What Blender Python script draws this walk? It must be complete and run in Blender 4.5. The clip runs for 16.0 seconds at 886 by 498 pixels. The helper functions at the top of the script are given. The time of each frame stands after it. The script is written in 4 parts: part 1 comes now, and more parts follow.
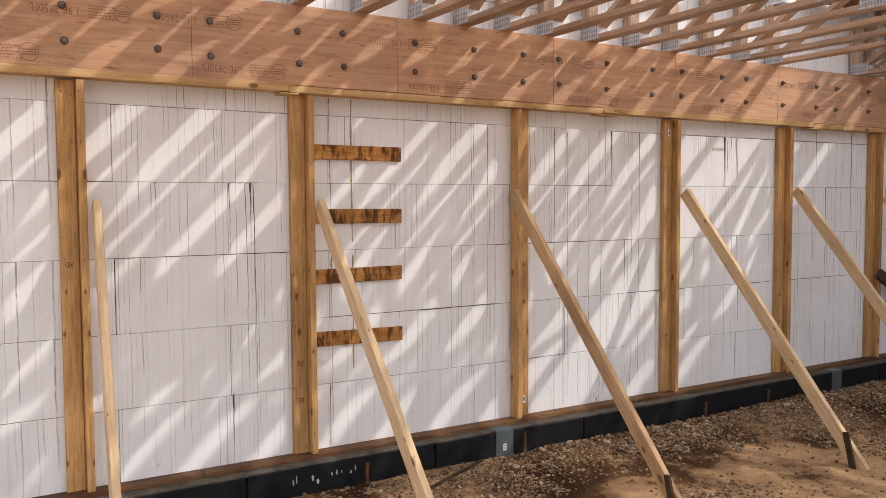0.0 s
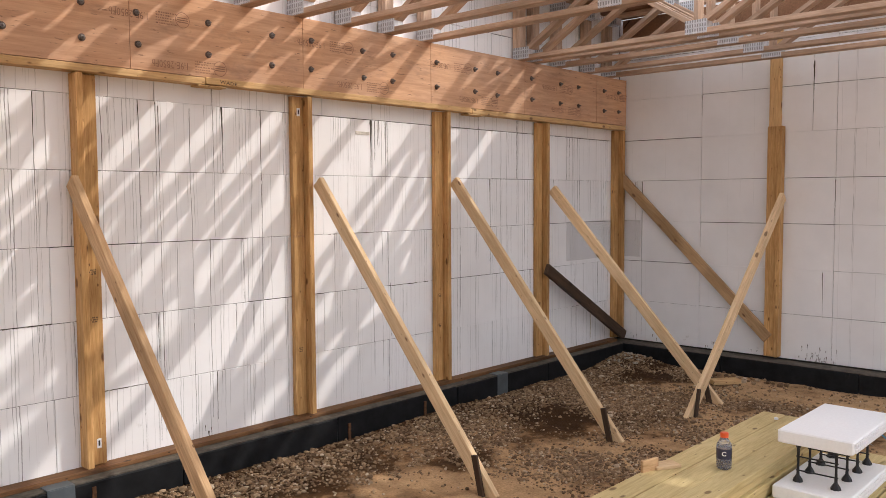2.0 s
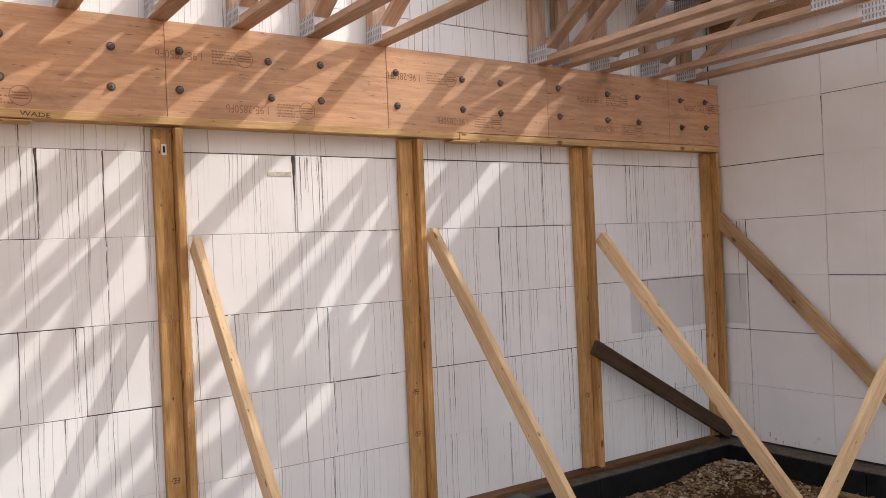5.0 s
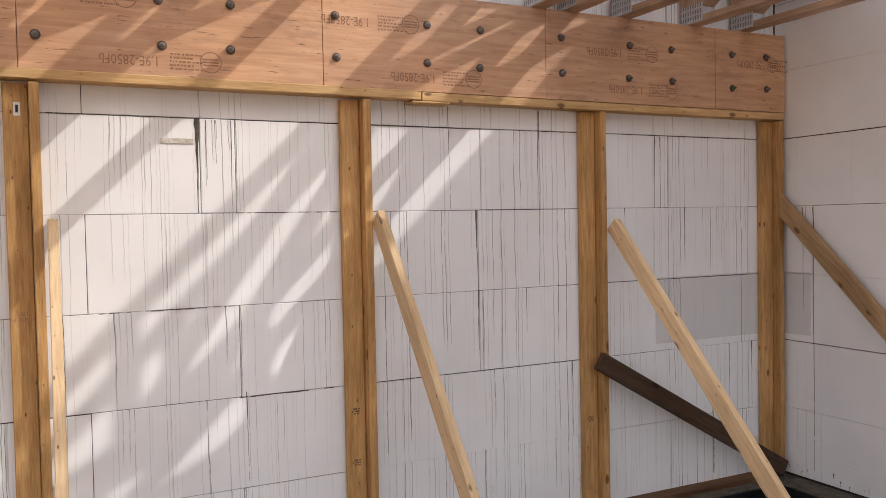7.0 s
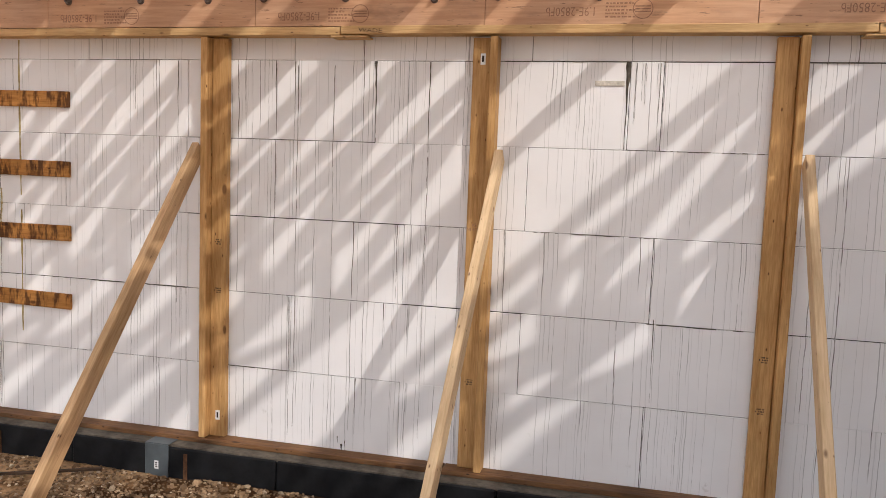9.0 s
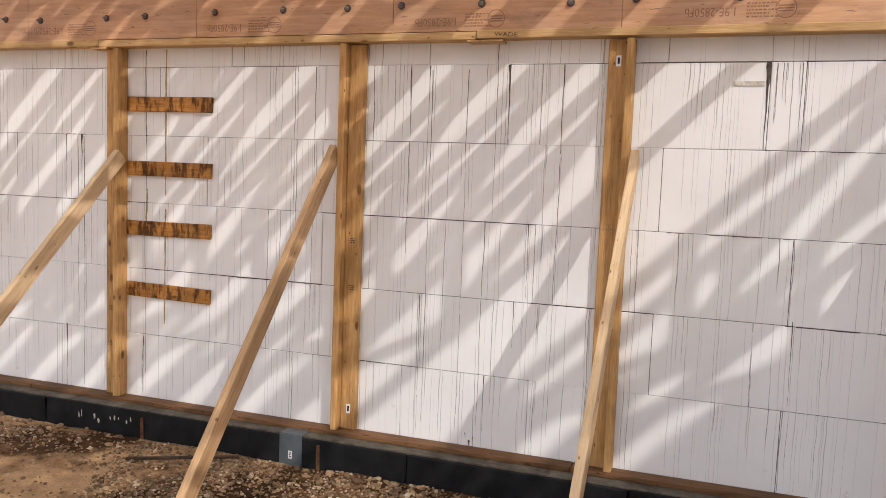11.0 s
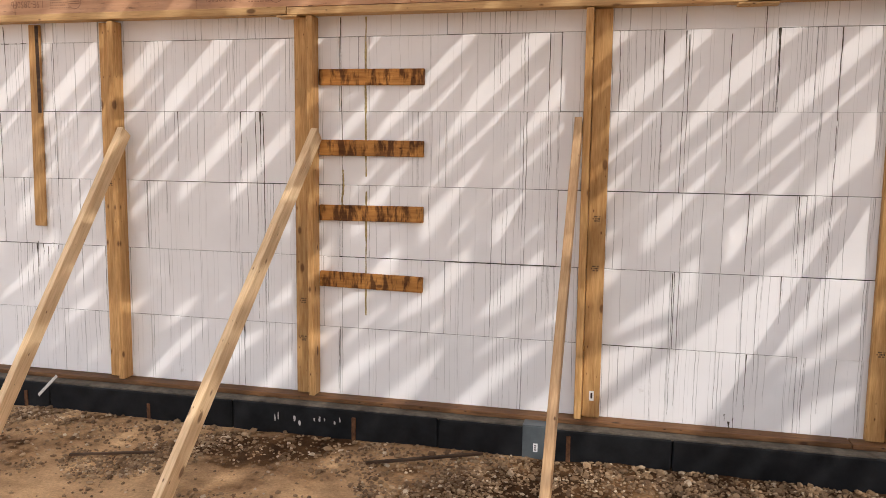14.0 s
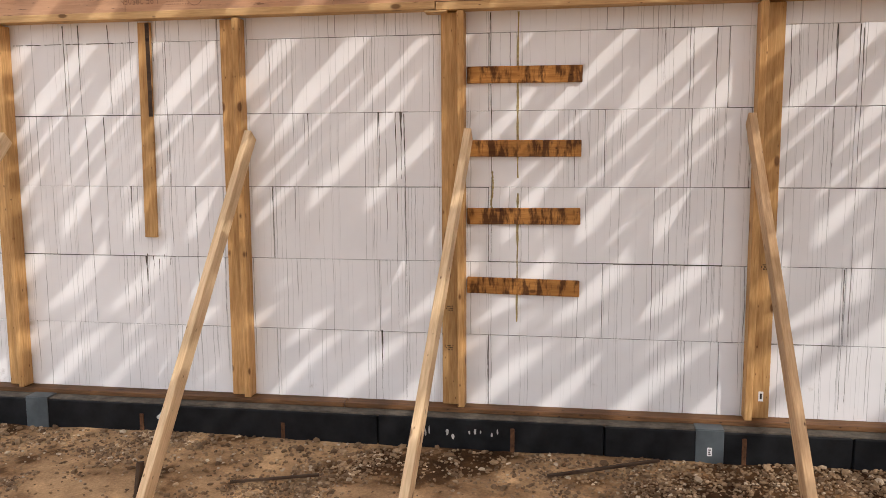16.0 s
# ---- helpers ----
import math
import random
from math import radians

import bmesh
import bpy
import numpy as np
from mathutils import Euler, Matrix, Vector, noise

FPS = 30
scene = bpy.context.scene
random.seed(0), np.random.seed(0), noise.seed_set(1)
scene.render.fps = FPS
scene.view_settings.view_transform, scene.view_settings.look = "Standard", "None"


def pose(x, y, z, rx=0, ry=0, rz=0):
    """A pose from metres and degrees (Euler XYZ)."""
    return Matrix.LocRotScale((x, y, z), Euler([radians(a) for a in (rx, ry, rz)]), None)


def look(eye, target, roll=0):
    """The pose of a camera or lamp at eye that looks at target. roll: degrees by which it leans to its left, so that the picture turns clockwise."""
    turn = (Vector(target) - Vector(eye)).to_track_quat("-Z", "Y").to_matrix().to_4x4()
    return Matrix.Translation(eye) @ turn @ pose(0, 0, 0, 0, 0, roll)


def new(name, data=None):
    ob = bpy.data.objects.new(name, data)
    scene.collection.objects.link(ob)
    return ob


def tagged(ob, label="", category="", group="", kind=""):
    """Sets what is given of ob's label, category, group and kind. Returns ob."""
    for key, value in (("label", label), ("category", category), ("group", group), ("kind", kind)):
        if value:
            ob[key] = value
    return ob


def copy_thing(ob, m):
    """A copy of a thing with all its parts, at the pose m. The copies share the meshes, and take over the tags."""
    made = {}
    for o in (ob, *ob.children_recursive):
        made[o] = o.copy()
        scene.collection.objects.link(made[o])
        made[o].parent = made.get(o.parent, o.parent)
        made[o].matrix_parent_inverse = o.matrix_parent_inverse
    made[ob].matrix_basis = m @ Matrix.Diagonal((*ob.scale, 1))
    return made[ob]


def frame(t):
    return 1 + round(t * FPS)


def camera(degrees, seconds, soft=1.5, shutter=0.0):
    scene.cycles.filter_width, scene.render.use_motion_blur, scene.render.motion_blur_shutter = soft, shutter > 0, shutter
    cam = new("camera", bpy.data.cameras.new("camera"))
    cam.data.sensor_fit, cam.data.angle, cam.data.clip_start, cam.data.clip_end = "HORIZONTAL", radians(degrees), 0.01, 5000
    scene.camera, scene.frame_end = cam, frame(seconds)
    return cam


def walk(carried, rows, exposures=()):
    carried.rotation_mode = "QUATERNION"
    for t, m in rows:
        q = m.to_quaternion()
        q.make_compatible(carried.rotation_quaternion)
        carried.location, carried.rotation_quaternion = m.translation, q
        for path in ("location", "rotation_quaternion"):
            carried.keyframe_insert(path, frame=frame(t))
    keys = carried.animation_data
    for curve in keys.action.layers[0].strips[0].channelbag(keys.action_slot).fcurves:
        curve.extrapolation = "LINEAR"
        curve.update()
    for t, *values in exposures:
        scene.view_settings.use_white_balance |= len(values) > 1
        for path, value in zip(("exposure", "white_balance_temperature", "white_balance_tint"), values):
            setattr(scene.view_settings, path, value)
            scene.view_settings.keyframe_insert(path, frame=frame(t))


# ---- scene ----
cam = camera(56.9, 16.0, soft=0.6)
PATH = [
    (0, (0.258, -4.598, 1.668), (1.282, -2.884, 1.556), -0.3),
    (0.5, (0.487, -4.561, 1.622), (1.653, -2.939, 1.534), 0.2),
    (1, (0.86, -4.415, 1.629), (2.168, -2.906, 1.531), 0.2),
    (1.5, (1.284, -4.374, 1.625), (2.695, -2.962, 1.505), 0.1),
    (2, (1.679, -4.424, 1.638), (3.144, -3.069, 1.511), -0.3),
    (2.5, (2.051, -4.313, 1.625), (3.535, -2.977, 1.503), -0.4),
    (3, (2.442, -4.263, 1.617), (3.9, -2.898, 1.521), -0.5),
    (3.5, (2.802, -4.265, 1.645), (4.211, -2.847, 1.586), -0.6),
    (4, (3.194, -4.223, 1.659), (4.51, -2.717, 1.649), -0.7),
    (4.2, (3.367, -4.182, 1.672), (4.644, -2.642, 1.676), -1.2),
    (6.3, (4.628, -3.697, 1.68), (5.573, -1.935, 1.629), -2.2),
    (6.5, (4.76, -3.656, 1.697), (5.694, -1.889, 1.641), -1.9),
    (7, (5.085, -3.607, 1.731), (5.968, -1.814, 1.666), -1.1),
    (7.5, (5.378, -3.545, 1.743), (6.166, -1.708, 1.669), -0.8),
    (8, (5.643, -3.6, 1.727), (6.102, -1.656, 1.621), 1.3),
    (8.5, (5.795, -3.761, 1.693), (5.679, -1.769, 1.55), 2.8),
    (9, (5.833, -3.935, 1.688), (5.349, -2.005, 1.485), 2.1),
    (9.2, (5.773, -4.013, 1.689), (5.251, -2.094, 1.476), 1.8),
    (11.3, (5.504, -4.096, 1.609), (4.816, -2.226, 1.444), 2.2),
    (11.5, (5.401, -4.077, 1.609), (4.698, -2.211, 1.453), 2.1),
    (12, (5.105, -4.074, 1.602), (4.407, -2.205, 1.463), 1.7),
    (12.5, (4.77, -4.179, 1.599), (4.105, -2.299, 1.451), 1.0),
    (13, (4.461, -4.257, 1.612), (3.848, -2.362, 1.432), 0.5),
    (13.5, (4.123, -4.261, 1.606), (3.577, -2.35, 1.385), 0.5),
    (14, (3.856, -4.328, 1.59), (3.386, -2.4, 1.348), 0.7),
    (14.5, (3.585, -4.435, 1.611), (3.187, -2.492, 1.351), 0.7),
    (15, (3.378, -4.431, 1.614), (3.009, -2.483, 1.354), 0.6),
    (15.5, (3.116, -4.369, 1.606), (2.749, -2.419, 1.357), 0.3),
    (16, (2.676, -4.393, 1.599), (2.352, -2.435, 1.352), -0.3),
]
EXPOSURES = [(0, 0.94), (2.5, 1.19), (4, 1.14), (7.5, 1.08), (9, 1.00), (12.5, 1.04), (14.5, 1.02), (16, 0.93)]
walk(cam, [(t, look(eye, target, roll)) for t, eye, target, roll in PATH], EXPOSURES)

# ---- world and sun ----
SUN_FROM = Vector((1.03, -0.87, 1.05)).normalized()
world = bpy.data.worlds.new("world")
scene.world = world
world.use_nodes = True
wn = world.node_tree.nodes
sky = wn.new("ShaderNodeTexSky")
sky.sky_type = "NISHITA"
sky.sun_disc = False
sky.sun_elevation = math.asin(SUN_FROM.z)
sky.sun_rotation = math.atan2(SUN_FROM.x, SUN_FROM.y)
sky.dust_density = 4.0
wn["Background"].inputs["Strength"].default_value = 0.15
haze = wn.new("ShaderNodeMix")
haze.data_type = "RGBA"
haze.inputs[0].default_value = 0.6
haze.inputs[7].default_value = (6.28, 6.25, 6.45, 1)
world.node_tree.links.new(sky.outputs["Color"], haze.inputs[6])
world.node_tree.links.new(haze.outputs[2], wn["Background"].inputs["Color"])
sun_data = bpy.data.lights.new("sun", "SUN")
sun_data.energy = 1.03
sun_data.angle = radians(0.7)
sun_data.color = (1.0, 0.94, 0.87)
sun = new("sun", sun_data)
sun.matrix_world = look(SUN_FROM * 30, (0, 0, 0))


# ---- materials ----
def mat(name):
    m = bpy.data.materials.new(name)
    m.use_nodes = True
    return m, m.node_tree.nodes, m.node_tree.links, m.node_tree.nodes["Principled BSDF"]


def ramp(nodes, stops):
    r = nodes.new("ShaderNodeValToRGB")
    el = r.color_ramp.elements
    while len(el) < len(stops):
        el.new(0.5)
    for e, (p, c) in zip(el, stops):
        e.position = p
        e.color = c if len(c) == 4 else (*c, 1)
    return r


def mathn(nodes, links, op, a, b=None, clamp=False):
    n = nodes.new("ShaderNodeMath")
    n.operation = op
    n.use_clamp = clamp
    for i, v in enumerate((a, b)):
        if v is None:
            continue
        if isinstance(v, (int, float)):
            n.inputs[i].default_value = v
        else:
            links.new(v, n.inputs[i])
    return n.outputs[0]


def mixc(nodes, links, fac, a, b, blend="MIX"):
    n = nodes.new("ShaderNodeMix")
    n.data_type = "RGBA"
    n.blend_type = blend
    for i, v in ((0, fac), (6, a), (7, b)):
        if isinstance(v, (int, float)):
            n.inputs[i].default_value = v
        elif isinstance(v, tuple):
            n.inputs[i].default_value = (*v, 1)
        else:
            links.new(v, n.inputs[i])
    return n.outputs[2]


def noise_at(nodes, links, vec, scale, detail=3, rough=0.55, stretch=None):
    if stretch:
        mp = nodes.new("ShaderNodeMapping")
        mp.inputs["Scale"].default_value = stretch
        links.new(vec, mp.inputs["Vector"])
        vec = mp.outputs["Vector"]
    n = nodes.new("ShaderNodeTexNoise")
    n.inputs["Scale"].default_value = scale
    n.inputs["Detail"].default_value = detail
    n.inputs["Roughness"].default_value = rough
    links.new(vec, n.inputs["Vector"])
    return n.outputs["Fac"]


def bumped(nodes, links, bsdf, height, strength, dist=0.004):
    b = nodes.new("ShaderNodeBump")
    b.inputs["Strength"].default_value = strength
    b.inputs["Distance"].default_value = dist
    links.new(height, b.inputs["Height"])
    links.new(b.outputs["Normal"], bsdf.inputs["Normal"])


def shifted(nodes, links):
    """Object coordinates, moved by each object's own random number."""
    tc, oi = nodes.new("ShaderNodeTexCoord"), nodes.new("ShaderNodeObjectInfo")
    sc = nodes.new("ShaderNodeVectorMath")
    sc.operation = "MULTIPLY_ADD"
    sc.inputs[1].default_value = (1, 1, 1)
    links.new(tc.outputs["Object"], sc.inputs[0])
    m = mathn(nodes, links, "MULTIPLY", oi.outputs["Random"], 37.0)
    links.new(m, sc.inputs[2])
    return sc.outputs[0], oi.outputs["Random"]


def wood(name, light, dark, knots=True, rough=0.7, wear=0.25, bands=False):
    """Sawn softwood, the grain along local x."""
    m, nodes, links, bsdf = mat(name)
    vec, rnd = shifted(nodes, links)
    grain = noise_at(nodes, links, vec, 9, 4, 0.6, (0.5, 7, 7))
    fine = noise_at(nodes, links, vec, 60, 2, 0.5, (0.25, 3, 3))
    broad = noise_at(nodes, links, vec, 1.6, 3, 0.5, (1, 2, 2))
    g = mathn(nodes, links, "ADD", mathn(nodes, links, "MULTIPLY", grain, 0.65), mathn(nodes, links, "MULTIPLY", fine, 0.35))
    r = ramp(nodes, ((0.34, dark), (0.62, light)))
    links.new(g, r.inputs[0])
    b = ramp(nodes, ((0.3, (1 - wear, 1 - wear * 1.05, 1 - wear * 1.15)), (0.65, (1, 1, 1))))
    links.new(broad, b.inputs[0])
    col = mixc(nodes, links, 1.0, r.outputs[0], b.outputs[0], "MULTIPLY")
    tone = ramp(nodes, ((0.0, (0.88, 0.87, 0.84)), (1.0, (1.08, 1.06, 1.02))))
    links.new(rnd, tone.inputs[0])
    col = mixc(nodes, links, 1.0, col, tone.outputs[0], "MULTIPLY")
    if knots:
        sx = nodes.new("ShaderNodeSeparateXYZ")
        links.new(vec, sx.inputs[0])
        across = mathn(nodes, links, "ADD", sx.outputs[1], sx.outputs[2])
        for fx, fy, big, keep, deep in ((4.2, 9.0, 0.15, 0.62, 0.85), (8.5, 19.0, 0.10, 0.62, 0.95)):
            cv = nodes.new("ShaderNodeCombineXYZ")
            links.new(mathn(nodes, links, "MULTIPLY", sx.outputs[0], fx), cv.inputs[0])
            links.new(mathn(nodes, links, "MULTIPLY", across, fy), cv.inputs[1])
            v = nodes.new("ShaderNodeTexVoronoi")
            v.voronoi_dimensions = "2D"
            v.inputs["Scale"].default_value = 1.0
            links.new(cv.outputs[0], v.inputs["Vector"])
            sep = nodes.new("ShaderNodeSeparateColor")
            links.new(v.outputs["Color"], sep.inputs[0])
            size = mathn(nodes, links, "MULTIPLY", mathn(nodes, links, "ADD", sep.outputs[0], 0.3), big / 1.3)
            k = mathn(nodes, links, "SUBTRACT", size, v.outputs["Distance"])
            k = mathn(nodes, links, "MULTIPLY", k, 16.0, True)
            k = mathn(nodes, links, "MULTIPLY", k, mathn(nodes, links, "GREATER_THAN", sep.outputs[1], keep))
            col = mixc(nodes, links, mathn(nodes, links, "MULTIPLY", k, deep), col, (dark[0] * 0.26, dark[1] * 0.2, dark[2] * 0.18))
    if bands:
        bn = noise_at(nodes, links, vec, 24, 4, 0.65, (1.0, 0.22, 0.22))
        br = ramp(nodes, ((0.42, (0.16, 0.11, 0.08)), (0.53, (1, 1, 1))))
        links.new(bn, br.inputs[0])
        col = mixc(nodes, links, 0.9, col, br.outputs[0], "MULTIPLY")
    links.new(col, bsdf.inputs["Base Color"])
    bsdf.inputs["Roughness"].default_value = rough
    bsdf.inputs["Specular IOR Level"].default_value = 0.3
    bumped(nodes, links, bsdf, g, 0.35, 0.003)
    return m


stud_wood = wood("stud_wood", (0.68, 0.42, 0.185), (0.42, 0.22, 0.078), wear=0.38)
brace_wood = wood("brace_wood", (0.84, 0.635, 0.41), (0.63, 0.435, 0.25))
brown_wood = wood("brown_stained_wood", (0.68, 0.46, 0.27), (0.45, 0.275, 0.14), wear=0.45)
truss_wood = wood("truss_wood", (0.66, 0.485, 0.375), (0.45, 0.31, 0.23), knots=False, wear=0.4)
plate_wood = wood("plate_wood", (0.70, 0.475, 0.245), (0.50, 0.31, 0.14))
sill_wood = wood("sill_wood", (0.25, 0.125, 0.055), (0.11, 0.054, 0.026), wear=0.65)
strip_wood = wood("strip_wood", (0.60, 0.29, 0.078), (0.36, 0.15, 0.036), wear=0.4, bands=True)
old_wood = wood("old_wood", (0.085, 0.05, 0.03), (0.035, 0.02, 0.013), wear=0.4)
green_wood = wood("treated_wood", (0.74, 0.60, 0.32), (0.55, 0.425, 0.20))
deck_wood = wood("deck_wood", (0.30, 0.16, 0.09), (0.20, 0.10, 0.055))


def veneer_material():
    """Laminated veneer: rosy face, long faint grain, dark checks and grey scuffs."""
    m, nodes, links, bsdf = mat("veneer_board")
    geo = nodes.new("ShaderNodeNewGeometry")
    vec = geo.outputs["Position"]
    grain = noise_at(nodes, links, vec, 6, 4, 0.6, (0.6, 1, 9))
    broad = noise_at(nodes, links, vec, 1.3, 3, 0.6)
    scuff = noise_at(nodes, links, vec, 4.5, 5, 0.7, (0.8, 1, 2.2))
    fine = noise_at(nodes, links, vec, 22, 4, 0.65, (0.45, 1, 3))
    r = ramp(nodes, ((0.32, (0.50, 0.285, 0.165)), (0.66, (0.645, 0.40, 0.25))))
    links.new(grain, r.inputs[0])
    b = ramp(nodes, ((0.35, (0.84, 0.84, 0.88)), (0.65, (1.05, 1.0, 0.94))))
    links.new(broad, b.inputs[0])
    col = mixc(nodes, links, 1.0, r.outputs[0], b.outputs[0], "MULTIPLY")
    s = ramp(nodes, ((0.55, (0, 0, 0)), (0.72, (1, 1, 1))))
    links.new(scuff, s.inputs[0])
    col = mixc(nodes, links, mathn(nodes, links, "MULTIPLY", s.outputs[0], 0.45), col, (0.20, 0.12, 0.085))
    c = ramp(nodes, ((0.615, (0, 0, 0)), (0.67, (1, 1, 1))))
    links.new(fine, c.inputs[0])
    col = mixc(nodes, links, mathn(nodes, links, "MULTIPLY", c.outputs[0], 0.7), col, (0.11, 0.055, 0.03))
    links.new(col, bsdf.inputs["Base Color"])
    bsdf.inputs["Roughness"].default_value = 0.6
    bsdf.inputs["Specular IOR Level"].default_value = 0.35
    bumped(nodes, links, bsdf, fine, 0.2, 0.002)
    return m


veneer = veneer_material()


def foam_material(name="white_foam", runs=((5.5, 0.0016, 0.44, 0.75, 1.7), (23.0, 0.0013, 0.46, 0.85, 3.1), (49.0, 0.0010, 0.52, 0.7, 3.1))):
    """White bead foam with thin dark runs that start at the course joints and end at uneven heights."""
    m, nodes, links, bsdf = mat(name)
    geo = nodes.new("ShaderNodeNewGeometry")
    sep = nodes.new("ShaderNodeSeparateXYZ")
    links.new(geo.outputs["Position"], sep.inputs[0])
    u = mathn(nodes, links, "ADD", sep.outputs[0], sep.outputs[1])
    z = sep.outputs[2]
    wob_v = nodes.new("ShaderNodeCombineXYZ")
    links.new(mathn(nodes, links, "MULTIPLY", u, 2.0), wob_v.inputs[0])
    links.new(mathn(nodes, links, "MULTIPLY", z, 4.5), wob_v.inputs[1])
    wob = noise_at(nodes, links, wob_v.outputs[0], 1.0, 4)
    uw = mathn(nodes, links, "ADD", u, mathn(nodes, links, "MULTIPLY", wob, 0.020))
    bead = noise_at(nodes, links, geo.outputs["Position"], 130, 2)
    broad = noise_at(nodes, links, geo.outputs["Position"], 1.4, 4, 0.6)
    grime = noise_at(nodes, links, geo.outputs["Position"], 7, 5, 0.7)
    base = ramp(nodes, ((0.3, (0.77, 0.765, 0.775)), (0.7, (0.87, 0.87, 0.885))))
    links.new(broad, base.inputs[0])
    col = base.outputs[0]
    rise = mathn(nodes, links, "DIVIDE", mathn(nodes, links, "SUBTRACT", z, 0.166), 0.406)
    course = mathn(nodes, links, "FLOOR", rise)
    height = mathn(nodes, links, "FRACT", rise)
    cluster_v = nodes.new("ShaderNodeCombineXYZ")
    links.new(u, cluster_v.inputs[0])
    links.new(mathn(nodes, links, "MULTIPLY", course, 0.35), cluster_v.inputs[1])
    for scale, width, hits, dark, freq in runs:
        v = nodes.new("ShaderNodeTexVoronoi")
        v.voronoi_dimensions = "1D"
        v.inputs["Scale"].default_value = scale
        links.new(uw, v.inputs["W"])
        sc = nodes.new("ShaderNodeSeparateColor")
        links.new(v.outputs["Color"], sc.inputs[0])
        thick = mathn(nodes, links, "MULTIPLY", mathn(nodes, links, "ADD", sc.outputs[2], 0.45), width * scale * 1.7)
        line = mathn(nodes, links, "SUBTRACT", thick, v.outputs["Distance"])
        line = mathn(nodes, links, "MULTIPLY", line, 1.0 / (width * scale), True)
        cl = noise_at(nodes, links, cluster_v.outputs[0], freq, 1)
        on = mathn(nodes, links, "MULTIPLY", mathn(nodes, links, "SUBTRACT", mathn(nodes, links, "ADD", cl, mathn(nodes, links, "MULTIPLY", sc.outputs[0], 0.5)), hits + 0.2), 5.0, True)
        pick_v = nodes.new("ShaderNodeCombineXYZ")
        links.new(mathn(nodes, links, "MULTIPLY", sc.outputs[1], 91.7), pick_v.inputs[0])
        links.new(mathn(nodes, links, "ADD", course, 0.5), pick_v.inputs[1])
        pick = nodes.new("ShaderNodeTexWhiteNoise")
        pick.noise_dimensions = "2D"
        links.new(pick_v.outputs[0], pick.inputs["Vector"])
        ends = mathn(nodes, links, "SUBTRACT", mathn(nodes, links, "MULTIPLY", pick.outputs["Value"], 1.5), 0.95)
        reach = mathn(nodes, links, "MULTIPLY", mathn(nodes, links, "SUBTRACT", height, ends), 4.0, True)
        ps = nodes.new("ShaderNodeSeparateColor")
        links.new(pick.outputs["Color"], ps.inputs[0])
        deep = mathn(nodes, links, "MULTIPLY", mathn(nodes, links, "ADD", mathn(nodes, links, "MULTIPLY", ps.outputs[1], 0.75), 0.25), dark)
        fade_v = nodes.new("ShaderNodeCombineXYZ")
        links.new(mathn(nodes, links, "MULTIPLY", sc.outputs[1], 90.0), fade_v.inputs[0])
        links.new(z, fade_v.inputs[1])
        fade = noise_at(nodes, links, fade_v.outputs[0], 6.0, 4, 0.7)
        fd = mathn(nodes, links, "MULTIPLY", mathn(nodes, links, "SUBTRACT", fade, 0.32), 5.0, True)
        f = mathn(nodes, links, "MULTIPLY", mathn(nodes, links, "MULTIPLY", line, on), mathn(nodes, links, "MULTIPLY", mathn(nodes, links, "MULTIPLY", fd, reach), deep))
        col = mixc(nodes, links, f, col, (0.045, 0.040, 0.035))
    g = ramp(nodes, ((0.63, (0, 0, 0)), (0.80, (1, 1, 1))))
    links.new(grime, g.inputs[0])
    low = mathn(nodes, links, "MULTIPLY", mathn(nodes, links, "SUBTRACT", 0.62, z), 1.6, True)
    amount = mathn(nodes, links, "MULTIPLY", g.outputs[0], mathn(nodes, links, "ADD", mathn(nodes, links, "MULTIPLY", low, 0.85), 0.07))
    col = mixc(nodes, links, amount, col, (0.22, 0.18, 0.13))
    links.new(col, bsdf.inputs["Base Color"])
    bsdf.inputs["Roughness"].default_value = 0.75
    bsdf.inputs["Specular IOR Level"].default_value = 0.25
    bumped(nodes, links, bsdf, bead, 0.12, 0.002)
    return m


foam = foam_material()
foam_clean = foam_material("white_foam_end_wall", ((5.5, 0.0016, 0.58, 0.7, 1.3), (17.0, 0.0012, 0.66, 0.6, 3.0)))


def simple(name, col, rough=0.6, metal=0.0, var=0.25, scale=12.0, bump=0.15, scuff=None, spec=0.4):
    m, nodes, links, bsdf = mat(name)
    geo = nodes.new("ShaderNodeNewGeometry")
    n = noise_at(nodes, links, geo.outputs["Position"], scale, 5, 0.65)
    r = ramp(nodes, ((0.3, tuple(c * (1 - var) for c in col)), (0.7, tuple(min(1, c * (1 + var)) for c in col))))
    links.new(n, r.inputs[0])
    out = r.outputs[0]
    if scuff:
        s = noise_at(nodes, links, geo.outputs["Position"], scale * 0.7, 6, 0.75, (1.6, 1, 0.45))
        sr = ramp(nodes, ((0.66, (0, 0, 0)), (0.76, (1, 1, 1))))
        links.new(s, sr.inputs[0])
        out = mixc(nodes, links, mathn(nodes, links, "MULTIPLY", sr.outputs[0], 0.55), out, scuff)
    links.new(out, bsdf.inputs["Base Color"])
    bsdf.inputs["Roughness"].default_value = rough
    bsdf.inputs["Metallic"].default_value = metal
    bsdf.inputs["Specular IOR Level"].default_value = spec
    bumped(nodes, links, bsdf, n, bump, 0.004)
    return m


